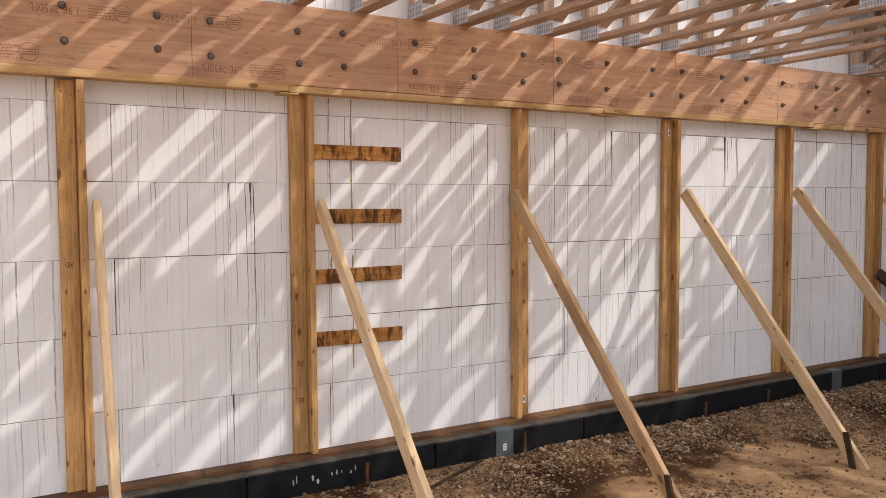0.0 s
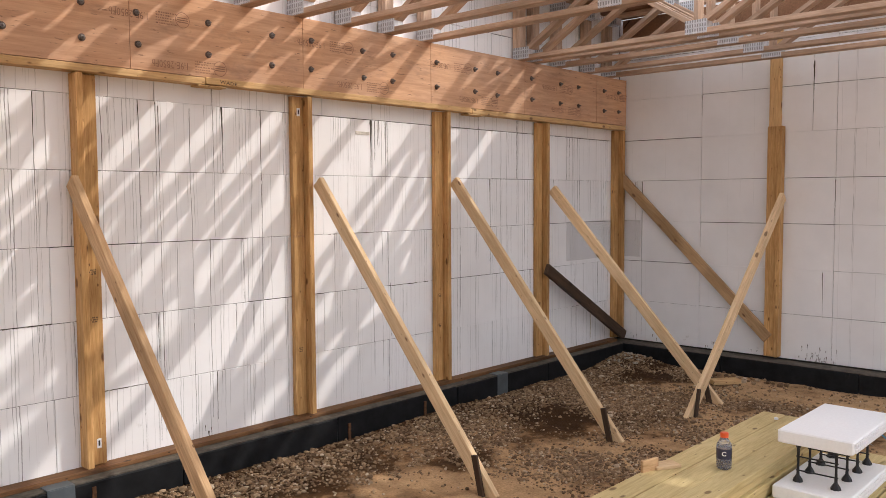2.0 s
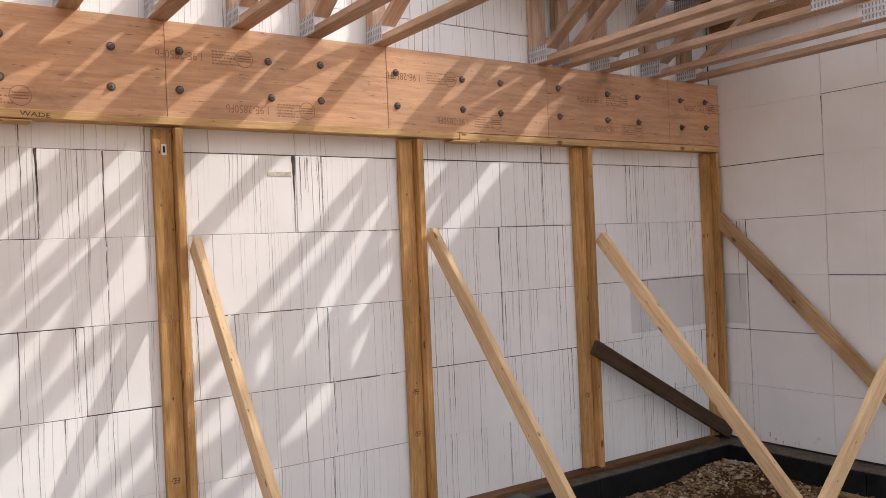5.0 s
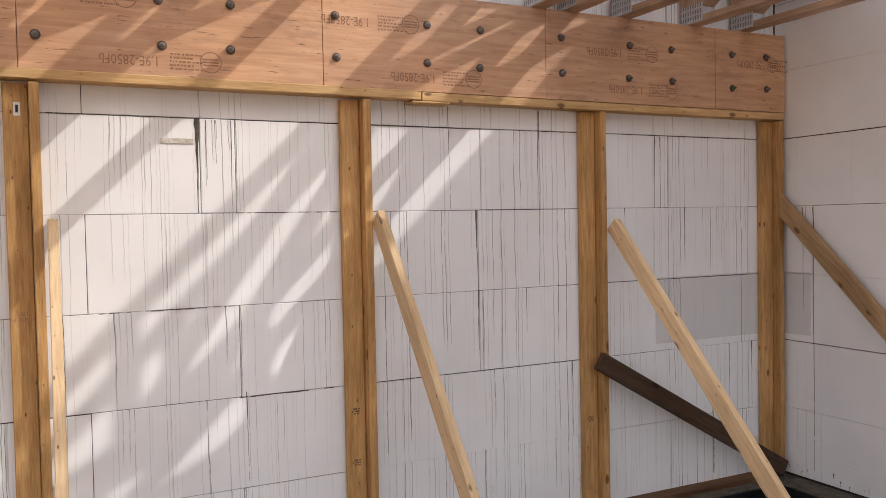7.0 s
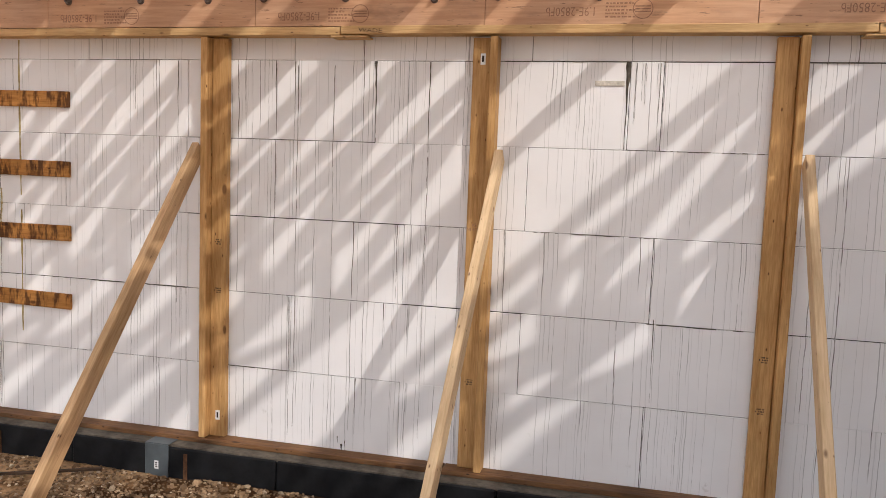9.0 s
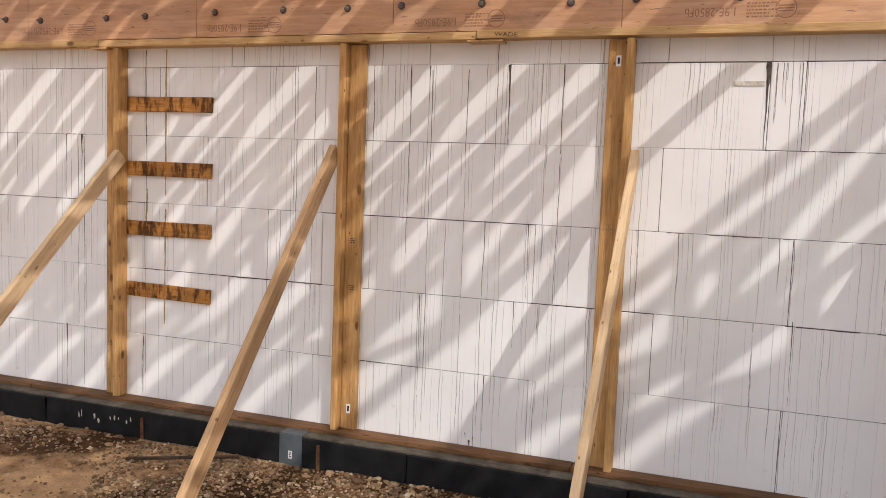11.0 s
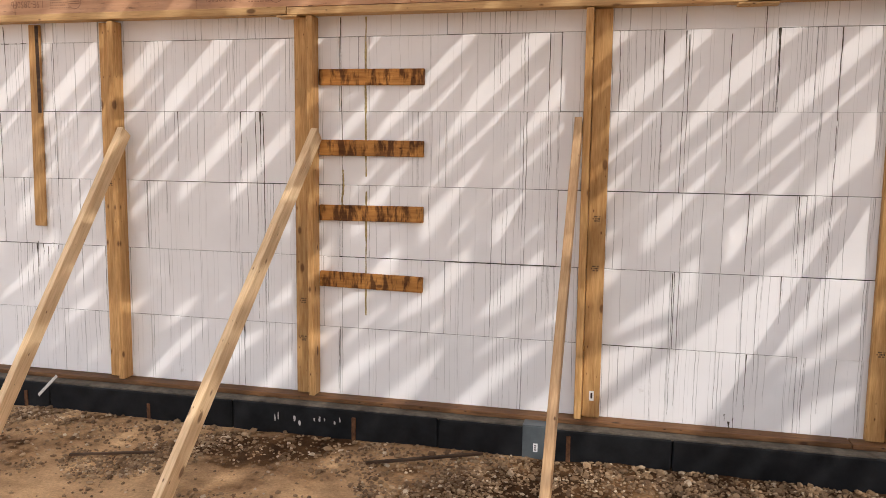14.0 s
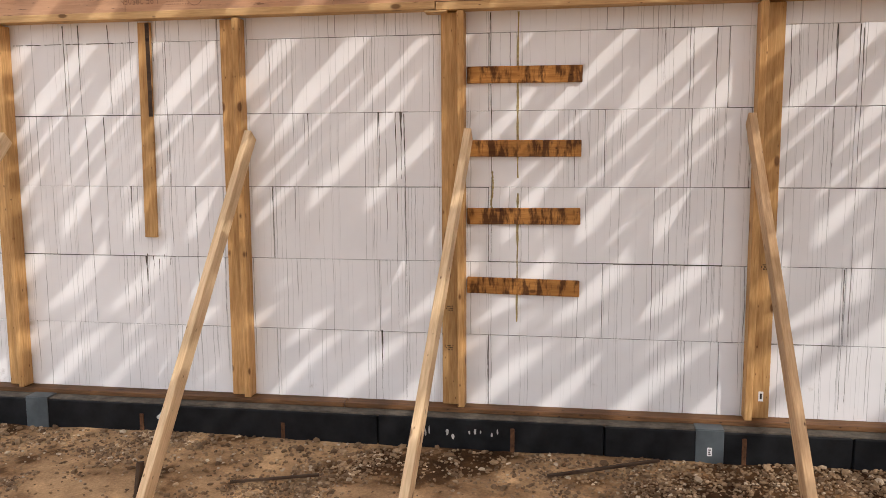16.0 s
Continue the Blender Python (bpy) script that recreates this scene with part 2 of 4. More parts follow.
joint_dark = simple("joint_shadow_gap", (0.03, 0.027, 0.025), 0.9)
stem_black = simple("black_coating", (0.010, 0.0105, 0.012), 0.6, scale=9, var=0.45, bump=0.3, scuff=(0.06, 0.052, 0.045), spec=0.15)
ledge_grey = simple("dusty_ledge", (0.095, 0.08, 0.062), 0.9, scale=16, var=0.5, bump=0.4, scuff=(0.24, 0.18, 0.12))
strap_grey = simple("grey_membrane", (0.075, 0.09, 0.10), 0.45, scale=8)
rust = simple("rusty_steel", (0.12, 0.055, 0.025), 0.85, 0.2, var=0.5, scale=50)
def plate_material():
    """Galvanised nail plate with rows of punched slots."""
    m, nodes, links, bsdf = mat("galvanised_plate")
    tc = nodes.new("ShaderNodeTexCoord")
    sp = nodes.new("ShaderNodeSeparateXYZ")
    links.new(tc.outputs["Object"], sp.inputs[0])
    wy = mathn(nodes, links, "SINE", mathn(nodes, links, "MULTIPLY", sp.outputs[1], 330.0))
    wz = mathn(nodes, links, "SINE", mathn(nodes, links, "MULTIPLY", sp.outputs[2], 190.0))
    slot = mathn(nodes, links, "MULTIPLY", mathn(nodes, links, "GREATER_THAN", wy, 0.15), mathn(nodes, links, "GREATER_THAN", wz, -0.55))
    n = noise_at(nodes, links, tc.outputs["Object"], 40, 3)
    r = ramp(nodes, ((0.3, (0.46, 0.48, 0.52)), (0.7, (0.66, 0.67, 0.70))))
    links.new(n, r.inputs[0])
    links.new(mixc(nodes, links, mathn(nodes, links, "MULTIPLY", slot, 0.7), r.outputs[0], (0.13, 0.12, 0.12)), bsdf.inputs["Base Color"])
    bsdf.inputs["Metallic"].default_value = 0.35
    bsdf.inputs["Roughness"].default_value = 0.45
    return m


zinc = plate_material()
bolt_steel = simple("bolt_steel", (0.20, 0.18, 0.17), 0.45, 0.5, scale=60)
washer_steel = simple("washer_steel", (0.11, 0.075, 0.06), 0.65, 0.3, scale=60)
ink = simple("ink", (0.29, 0.155, 0.095), 0.8, var=0.35, scale=90)
marker = simple("black_marker", (0.02, 0.015, 0.012), 0.7)
label_white = simple("label_paper", (0.75, 0.75, 0.75), 0.6, var=0.05)
black_plastic = simple("black_plastic", (0.012, 0.012, 0.014), 0.4)
orange_plastic = simple("orange_plastic", (0.75, 0.11, 0.03), 0.4, var=0.08)
blue_plastic = simple("blue_plastic", (0.05, 0.25, 0.38), 0.5)
dark_drink = simple("dark_drink", (0.035, 0.035, 0.06), 0.25)
slab_white = simple("clean_foam", (0.84, 0.84, 0.85), 0.7, var=0.03, scale=70, bump=0.3)
stone_mat, _n, _l, _b = mat("gravel_stone")
_geo = _n.new("ShaderNodeNewGeometry")
_r = ramp(_n, ((0.0, (0.11, 0.060, 0.028)), (0.45, (0.22, 0.137, 0.072)), (0.88, (0.35, 0.235, 0.135)), (0.99, (0.55, 0.45, 0.33))))
_l.new(_geo.outputs["Random Per Island"], _r.inputs[0])
_sn = noise_at(_n, _l, _geo.outputs["Position"], 60, 3)
_sr = ramp(_n, ((0.3, (0.75, 0.73, 0.7)), (0.7, (1.05, 1.05, 1.05))))
_l.new(_sn, _sr.inputs[0])
_l.new(mixc(_n, _l, 1.0, _r.outputs[0], _sr.outputs[0], "MULTIPLY"), _b.inputs["Base Color"])
_b.inputs["Roughness"].default_value = 0.85


def dirt_material():
    m, nodes, links, bsdf = mat("packed_dirt")
    geo = nodes.new("ShaderNodeNewGeometry")
    p = geo.outputs["Position"]
    damp = noise_at(nodes, links, p, 1.1, 5, 0.6)
    mid = noise_at(nodes, links, p, 6, 5, 0.65)
    grit = noise_at(nodes, links, p, 70, 4, 0.7)
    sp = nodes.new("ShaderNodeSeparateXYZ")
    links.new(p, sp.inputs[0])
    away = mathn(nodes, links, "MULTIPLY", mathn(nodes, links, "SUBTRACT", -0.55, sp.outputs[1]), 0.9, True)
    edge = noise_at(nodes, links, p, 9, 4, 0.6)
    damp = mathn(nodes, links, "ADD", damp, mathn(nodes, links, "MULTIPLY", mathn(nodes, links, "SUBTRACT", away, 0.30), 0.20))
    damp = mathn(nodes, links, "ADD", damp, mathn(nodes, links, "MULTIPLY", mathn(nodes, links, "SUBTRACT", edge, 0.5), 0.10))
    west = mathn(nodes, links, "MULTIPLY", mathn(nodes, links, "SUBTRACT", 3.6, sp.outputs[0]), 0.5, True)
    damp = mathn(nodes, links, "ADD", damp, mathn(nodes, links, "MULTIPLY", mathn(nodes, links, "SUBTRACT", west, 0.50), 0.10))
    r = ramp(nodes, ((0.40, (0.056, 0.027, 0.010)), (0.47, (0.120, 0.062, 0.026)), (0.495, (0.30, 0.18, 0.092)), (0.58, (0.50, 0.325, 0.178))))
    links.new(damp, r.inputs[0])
    r2 = ramp(nodes, ((0.3, (0.68, 0.66, 0.64)), (0.7, (1.12, 1.12, 1.12))))
    links.new(mid, r2.inputs[0])
    r3 = ramp(nodes, ((0.3, (0.7, 0.7, 0.7)), (0.72, (1.2, 1.18, 1.15))))
    links.new(grit, r3.inputs[0])
    col = mixc(nodes, links, 1.0, r.outputs[0], r2.outputs[0], "MULTIPLY")
    col = mixc(nodes, links, 1.0, col, r3.outputs[0], "MULTIPLY")
    links.new(col, bsdf.inputs["Base Color"])
    bsdf.inputs["Roughness"].default_value = 0.95
    bsdf.inputs["Specular IOR Level"].default_value = 0.15
    h = mathn(nodes, links, "ADD", mathn(nodes, links, "MULTIPLY", mid, 1.5), grit)
    bumped(nodes, links, bsdf, h, 0.7, 0.012)
    return m


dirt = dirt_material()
# faint grey tint at low alpha
layer_mat, _n, _l, _b = mat("thin_grey_layer")
_b.inputs["Base Color"].default_value = (0.42, 0.40, 0.40, 1)
_b.inputs["Roughness"].default_value = 0.35
_b.inputs["Alpha"].default_value = 0.09
bottle_mat, _n, _l, _b = mat("clear_bottle")
_b.inputs["Base Color"].default_value = (0.75, 0.75, 0.78, 1)
_b.inputs["Roughness"].default_value = 0.12
_b.inputs["Transmission Weight"].default_value = 0.85


# ---- builders ----
def root(name, loc=(0, 0, 0), **tags):
    ob = new(name)
    ob.location = loc
    ob.empty_display_size = 0.1
    return tagged(ob, **tags)


def world_of(ob):
    if ob.parent:
        return world_of(ob.parent) @ ob.matrix_parent_inverse @ ob.matrix_basis
    return ob.matrix_basis.copy()


def part(name, bm, material, parent=None, label=""):
    me = bpy.data.meshes.new(name)
    bm.to_mesh(me)
    bm.free()
    me.materials.append(material)
    ob = new(name, me)
    if parent:
        ob.parent = parent
        ob.matrix_parent_inverse = world_of(parent).inverted()
    return tagged(ob, label=label)


def box(a, b, bevel=0.0):
    """A box between two corners as a bmesh."""
    bm = bmesh.new()
    bmesh.ops.create_cube(bm, size=1)
    lo, hi = Vector([min(p, q) for p, q in zip(a, b)]), Vector([max(p, q) for p, q in zip(a, b)])
    for v in bm.verts:
        v.co = Vector([lo[i] + (v.co[i] + 0.5) * (hi[i] - lo[i]) for i in range(3)])
    if bevel:
        bmesh.ops.bevel(bm, geom=bm.edges[:], offset=bevel, segments=1, affect="EDGES", profile=0.6)
    return bm


BOARDS = {}


def board_mesh(length, width, thick, material):
    key = (round(length, 3), width, thick, material.name)
    if key not in BOARDS:
        bm = box((0, -width / 2, -thick / 2), (length, width / 2, thick / 2), min(0.003, thick * 0.15))
        me = bpy.data.meshes.new("board")
        bm.to_mesh(me)
        bm.free()
        me.materials.append(material)
        BOARDS[key] = me
    return BOARDS[key]


def board(name, a, b, width, thick, face, material, parent=None, label=""):
    """A board from a to b; face: the way its wide side looks."""
    a, b = Vector(a), Vector(b)
    x = (b - a).normalized()
    zz = (Vector(face) - x * x.dot(Vector(face))).normalized()
    y = zz.cross(x)
    rot = Matrix((x, y, zz)).transposed().to_4x4()
    ob = new(name, board_mesh((b - a).length, width, thick, material))
    ob.matrix_basis = Matrix.Translation(a) @ rot
    if parent:
        ob.parent = parent
        ob.matrix_parent_inverse = world_of(parent).inverted()
    return tagged(ob, label=label)


def lathe(profile, seg=20, centre=(0, 0, 0)):
    bm = bmesh.new()
    rings = []
    for r, z in profile:
        rings.append([bm.verts.new((centre[0] + r * math.cos(6.28319 * k / seg), centre[1] + r * math.sin(6.28319 * k / seg), centre[2] + z)) for k in range(seg)])
    for p, q in zip(rings, rings[1:]):
        for k in range(seg):
            bm.faces.new((p[k], p[(k + 1) % seg], q[(k + 1) % seg], q[k]))
    bm.faces.new(rings[0][::-1])
    bm.faces.new(rings[-1])
    return bm


def text_mesh(words, size):
    """Flat letters, centred, in the xy plane."""
    cu = bpy.data.curves.new("letters", "FONT")
    cu.body, cu.size, cu.align_x, cu.align_y = words, size, "CENTER", "CENTER"
    cu.resolution_u = 2
    ob = bpy.data.objects.new("letters", cu)
    scene.collection.objects.link(ob)
    me = bpy.data.meshes.new_from_object(ob.evaluated_get(bpy.context.evaluated_depsgraph_get()))
    bpy.data.objects.remove(ob)
    bpy.data.curves.remove(cu)
    return me


# ---- plan ----
END_X, FAR_X, FAR_Y, TOP, EAST_TOP = 9.14, -6.0, -9.0, 4.62, 4.22
COURSE, BASE = 0.406, 0.166
LEDGE_Z, LEDGE_Y = 0.15, -0.19
LEDGER_Y, LEDGER_LOW, LEDGER_TOP, PLATE_LOW = -0.09, 2.35, 2.806, 2.305
TRUSSES = [6.21 - 0.4 * k for k in range(7)] + [3.46, 3.13, 2.80] + [2.40 - 0.4 * k for k in range(9)]
DECKED = [7.39, 7.59, 7.94, 8.43, 8.81]

# structural cores behind the foam faces
wall_north = tagged(part("wall_north", box((FAR_X - 0.3, 0.009, -0.4), (END_X + 0.3, 0.30, TOP - 0.004)), joint_dark), "white insulating concrete form wall with dark joints", "wall", kind="structure")
wall_east = tagged(part("wall_east", box((END_X + 0.009, FAR_Y - 0.3, -0.4), (END_X + 0.30, 0.007, EAST_TOP - 0.004)), joint_dark), "white insulating concrete form wall of the far end", "wall", kind="structure")
# two walls out of view, added low so that sky light gets in
unseen_wall_south = tagged(part("unseen_wall_south", box((FAR_X - 0.3, FAR_Y - 0.3, -0.4), (END_X + 0.02, FAR_Y, 0.98)), foam), "unseen white foam wall behind the walk, kept low for sky light", "wall", kind="structure")
unseen_wall_west = tagged(part("unseen_wall_west", box((FAR_X - 0.3, FAR_Y + 0.01, -0.4), (FAR_X, 0.02, 0.98)), foam), "unseen white foam wall closing the room, kept low for sky light", "wall", kind="structure")


def mound(x, y):
    return 0.10 * math.exp(-((x - 8.70) / 0.28) ** 2 - ((y + 0.40) / 0.24) ** 2)


def ground():
    xs, ys = np.arange(-6.0, 9.13, 0.055), np.arange(-9.0, 0.05, 0.055)
    verts, faces = [], []
    for y in ys:
        for x in xs:
            h = 0.022 * noise.noise((x * 0.9, y * 0.9, 3.1)) + 0.014 * noise.noise((x * 3.3, y * 3.3, 8.0)) + 0.006 * noise.noise((x * 11, y * 11, 1.0))
            verts.append((x, y, h - 0.012 + mound(x, y)))
    w = len(xs)
    for j in range(len(ys) - 1):
        for i in range(w - 1):
            k = j * w + i
            faces.append((k, k + 1, k + w + 1, k + w))
    me = bpy.data.meshes.new("ground")
    me.from_pydata(verts, [], faces)
    me.polygons.foreach_set("use_smooth", [True] * len(faces))
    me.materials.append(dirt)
    return tagged(new("ground", me), "bare packed dirt floor with damp and dry patches", "ground", kind="structure")


ground()


def ground_z(x, y):
    return 0.022 * noise.noise((x * 0.9, y * 0.9, 3.1)) + 0.014 * noise.noise((x * 3.3, y * 3.3, 8.0)) - 0.012 + mound(x, y)


# ---- ledger on the long wall ----
def ledger():
    r = root("ledger_beam", (0, 0, LEDGER_LOW), label="rosy laminated veneer ledger beam bolted along the foam wall", category="beam")
    joints = [FAR_X, -4.6, -3.4, -2.2, -1.0, 0.19, 1.385, 2.63, 3.85, 5.03, 6.24, 7.42, 8.57, END_X - 0.012]
    for a, b in zip(joints, joints[1:]):
        part("veneer_panel", box((a + 0.0012, LEDGER_Y, LEDGER_LOW), (b - 0.0012, -0.001, LEDGER_TOP), 0.0015), veneer, r)
    xs = [-3.6, -3.1, -2.7, -2.3, -1.9, -1.4, -1.0, -0.6, -0.12, 0.33, 0.76, 1.21, 1.49, 1.99, 2.27, 2.76, 3.20, 3.58, 3.89, 4.33, 4.78, 5.09, 5.55, 5.83, 6.30, 6.76, 7.04, 7.52, 7.95, 8.25, 8.70, 8.97]
    rng = random.Random(4)
    wm = lathe([(0.020, 0), (0.020, 0.004), (0.012, 0.0045), (0.012, 0.005)], 14)
    nm = lathe([(0.012, 0.005), (0.0125, 0.016), (0.007, 0.017), (0.0068, 0.030), (0.005, 0.032)], 6)
    wme, nme = bpy.data.meshes.new("washer"), bpy.data.meshes.new("nut")
    for bm, me, m in ((wm, wme, washer_steel), (nm, nme, bolt_steel)):
        bm.to_mesh(me)
        bm.free()
        me.materials.append(m)
    for x in xs:
        for z in (2.665, 2.48):
            px, pz = x + rng.uniform(-0.008, 0.008), z + rng.uniform(-0.008, 0.008)
            w = new("washer", wme)
            n = new("bolt", nme)
            for o in (w, n):
                o.matrix_basis = pose(px, LEDGER_Y, pz, 90, 0, rng.uniform(0, 0.01))
                o.parent = r
                o.matrix_parent_inverse = r.matrix_basis.inverted()
    return r


beam = ledger()


def stamp(x, z, circle_dx, parent, bars=True):
    """An upside-down grade stamp: strength class, plain bars for the small print, round seal."""
    prng = random.Random(int(x * 100))
    me = text_mesh("1.9E-2850Fb", 0.058)
    me.materials.append(ink)
    t = new("stamp_lettering", me)
    t.matrix_basis = pose(x, LEDGER_Y - 0.0015, z, 90, 180, 0)
    t.scale = (0.8, 1, 1)
    t.parent = parent
    t.matrix_parent_inverse = parent.matrix_basis.inverted()
    bm = bmesh.new()
    for k in range(5):
        at, end = 0.0, (0.17, 0.12, 0.15, 0.1, 0.16)[k] * 0.8
        while at < end:
            w = prng.uniform(0.005, 0.014)
            q = [(x + 0.155 + dx, LEDGER_Y - 0.0012, z - 0.03 + k * 0.015 + dz) for dx, dz in ((at, 0), (at + w, 0), (at + w, 0.007), (at, 0.007))]
            bm.faces.new([bm.verts.new(p) for p in q])
            at += w + prng.uniform(0.002, 0.008)
    for k in range(28):
        a = 6.28319 * k / 28
        c = Vector((x + circle_dx, LEDGER_Y - 0.0012, z + 0.008))
        q = [c + Vector((rr * math.cos(aa), 0, rr * math.sin(aa))) for rr, aa in ((0.045, a), (0.041, a), (0.041, a + 0.2244), (0.045, a + 0.2244))]
        bm.faces.new([bm.verts.new(p) for p in q])
    for k in (-0.012, 0.0, 0.012):
        c = Vector((x + circle_dx, LEDGER_Y - 0.0012, z + 0.008 + k))
        bm.faces.new([bm.verts.new(c + Vector(d)) for d in ((-0.034, 0, -0.003), (0.034, 0, -0.003), (0.034, 0, 0.003), (-0.034, 0, 0.003))])
    part("stamp_print", bm, ink, parent)


for sx, sz in ((-0.95, 2.41), (0.28, 2.41), (0.72, 2.64), (1.55, 2.41), (1.3, 2.66), (2.55, 2.65), (2.82, 2.40), (3.85, 2.65), (4.09, 2.40), (5.1, 2.65), (5.43, 2.41), (6.35, 2.65), (6.68, 2.415), (7.79, 2.615), (7.93, 2.425), (8.85, 2.62)):
    stamp(sx, sz, 0.32 if sx < 8 else 0.17, beam)


def ledger_plate():
    """The timber cap nailed under the ledger, in lengths, with shims at its splices."""
    joints = ((FAR_X, -1.9), (-1.9, 1.93), (1.93, 4.31), (4.31, 6.72), (6.72, END_X - 0.02))
    for k, (a, b) in enumerate(joints):
        p = board("ledger_plate", (a + 0.002, -0.047, 2.3275 + (0.004 if k % 2 else -0.001)), (b - 0.002, -0.047, 2.3275 + (0.004 if k % 2 else -0.001)), 0.092, 0.040, (0, 0, 1), plate_wood)
        tagged(p, "pale sawn timber plate along the ledger's underside", "timber plate", "plates under the ledger")
    for x, w in ((1.93, 0.12), (4.355, 0.19), (6.77, 0.2), (-1.9, 0.14)):
        b = part("splice_shim", box((x - w / 2, -0.0945, PLATE_LOW - 0.010), (x + w / 2, -0.004, PLATE_LOW - 0.0), 0.003), plate_wood)
        tagged(b, "thin wooden splice shim under the plate joint", "shim", "shims under the plate")


ledger_plate()
me = text_mesh("WADE", 0.033)
me.materials.append(marker)
note = tagged(new("marker_note", me), "black handwritten marker letters on the timber plate", "writing")
note.matrix_basis = pose(4.465, -0.0945, 2.328, 90, 3, 0)
note.scale = (1.25, 0.85, 1)


# ---- posts and braces ----
POSTS = ((-0.72, 1), (0.715, 1), (1.95, 1), (3.545, -1), (4.97, 1), (6.333, 1), (7.665, 1), (8.985, 1))
POST_Z = 0.182


def post(x0, side):
    r = root("wall_post", (x0 + 0.065, -0.05, POST_Z), label="golden sawn timber post of two boards against the foam wall", category="post", group="posts along the long wall")
    top = PLATE_LOW - 0.004
    flat_x = x0 + (0.0445 if side > 0 else 0.0445 + 0.040)
    fin_x = x0 + (0.091 + 0.019 if side > 0 else 0.019)
    board("flat_board", (flat_x, -0.0215, POST_Z), (flat_x, -0.0215, top), 0.089, 0.038, (0, -1, 0), stud_wood, r)
    board("edge_board", (fin_x, -0.0475, POST_Z), (fin_x, -0.0475, top), 0.089, 0.037, (1, 0, 0), stud_wood, r)
    return r


for p in POSTS:
    post(*p)


def brace(top, foot, side, grp, timber=None):
    r = root("wall_brace", foot, label="pale sawn timber brace leaning from the post to a ground stake", category="brace", group=grp)
    a, b = Vector(top), Vector(foot)
    a = a + (b - a).normalized() * 0.045
    board("brace_board", b + (b - a).normalized() * 0.05, a, 0.089, 0.038, side, timber or brace_wood, r)
    d = Vector(side)
    s = b + (a - b).normalized() * 0.12 + d * 0.032
    board("stake", s + Vector((0, 0, -0.14)) - (Vector((a.x - b.x, a.y - b.y, 0)).normalized() * 0.06), s + Vector((0, 0, 0.11)), 0.04, 0.018, side, old_wood, r, "dark weathered wooden stake")
    return r


SET = "braces along the long wall"
BRACES = (
    ((-0.56, -0.11, 1.70), (-0.62, -1.72, 0.0)),
    ((0.89, -0.047, 1.71), (0.785, -1.211, 0.0)),
    ((2.105, -0.067, 1.699), (2.036, -1.763, 0.0)),
    ((3.522, -0.035, 1.768), (3.543, -1.575, 0.0)),
    ((5.132, -0.073, 1.779), (5.111, -1.586, 0.0)),
    ((6.484, -0.076, 1.799), (6.461, -1.58, 0.0)),
    ((7.83, -0.064, 1.738), (7.86, -1.65, 0.0)),
)
# small print and tags on the posts
me = text_mesh("MADE IN\nUSA", 0.022)
me.materials.append(ink)
t = tagged(new("board_stamp", me), "small dark upside-down stamp printed on a post", "writing")
t.matrix_basis = pose(5.015, -0.0413, 1.395, 90, 180, 0)
for x, z in ((5.02, 2.20), (3.632, 0.30)):
    t = tagged(part("paper_tag", box((x - 0.012, -0.0432, z - 0.026), (x + 0.012, -0.0408, z + 0.026)), label_white), "small white printed paper tag stapled to a post", "tag", "tags on the posts")
    part("print_bar", box((x - 0.005, -0.0438, z - 0.014), (x + 0.005, -0.0430, z + 0.016)), marker, t)
for x, z in ((1.995, 0.72), (1.995, 0.50), (6.378, 0.86), (6.378, 0.62), (0.76, 1.36), (3.63, 1.24), (3.63, 0.98), (5.015, 0.62), (7.71, 0.66)):
    bm = bmesh.new()
    for k, w in enumerate((0.034, 0.046, 0.028)):
        for n in range(7):
            if (k * 3 + n) % 5 == 4:
                continue
            x0, z0 = x - w / 2 + n * w / 7, z + 0.010 - k * 0.011
            bm.faces.new([bm.verts.new(p) for p in ((x0, -0.0412, z0), (x0 + w / 10, -0.0412, z0), (x0 + w / 10, -0.0412, z0 + 0.007), (x0, -0.0412, z0 + 0.007))])
    tagged(part("board_stamp", bm, marker), "small dark grade stamp printed on a post", "writing", "stamps on the posts")
for a, b in BRACES:
    brace(a, b, (-1, 0, 0), SET, brown_wood if 3 < a[0] < 4 else None)


# ---- far end wall: its post and braces ----
def end_post():
    r = root("wall_post", (END_X - 0.05, -1.64, POST_Z), label="reddish timber post with a longer paler board behind it", category="post")
    board("flat_board", (END_X - 0.0215, -1.605, POST_Z), (END_X - 0.0215, -1.605, 3.12), 0.10, 0.038, (-1, 0, 0), plate_wood, r)
    board("edge_board", (END_X - 0.062, -1.605, POST_Z), (END_X - 0.062, -1.605, 2.25), 0.089, 0.038, (-1, 0, 0), stud_wood, r)
    board("edge_board", (END_X - 0.05, -1.671, POST_Z), (END_X - 0.05, -1.671, 2.25), 0.089, 0.037, (0, 1, 0), stud_wood, r)


end_post()
brace((END_X - 0.06, -1.712, 1.66), (7.33, -1.69, 0.0), (0, -1, 0), "braces of the end wall")
r = root("wall_brace", (9.06, -0.13, 1.8), label="timber brace slanting from the corner post down along the end wall", category="brace")
board("brace_board", (END_X - 0.04, -0.06, 1.82), (END_X - 0.08, -1.60, 0.345), 0.10, 0.036, (-1, 0, 0), brown_wood, r)
tagged(board("loose_board", (7.71, -0.118, 0.985), (9.06, -0.125, 0.212), 0.098, 0.040, (0, -1, 0), old_wood), "dark weathered board leaning across the wall posts", "board")

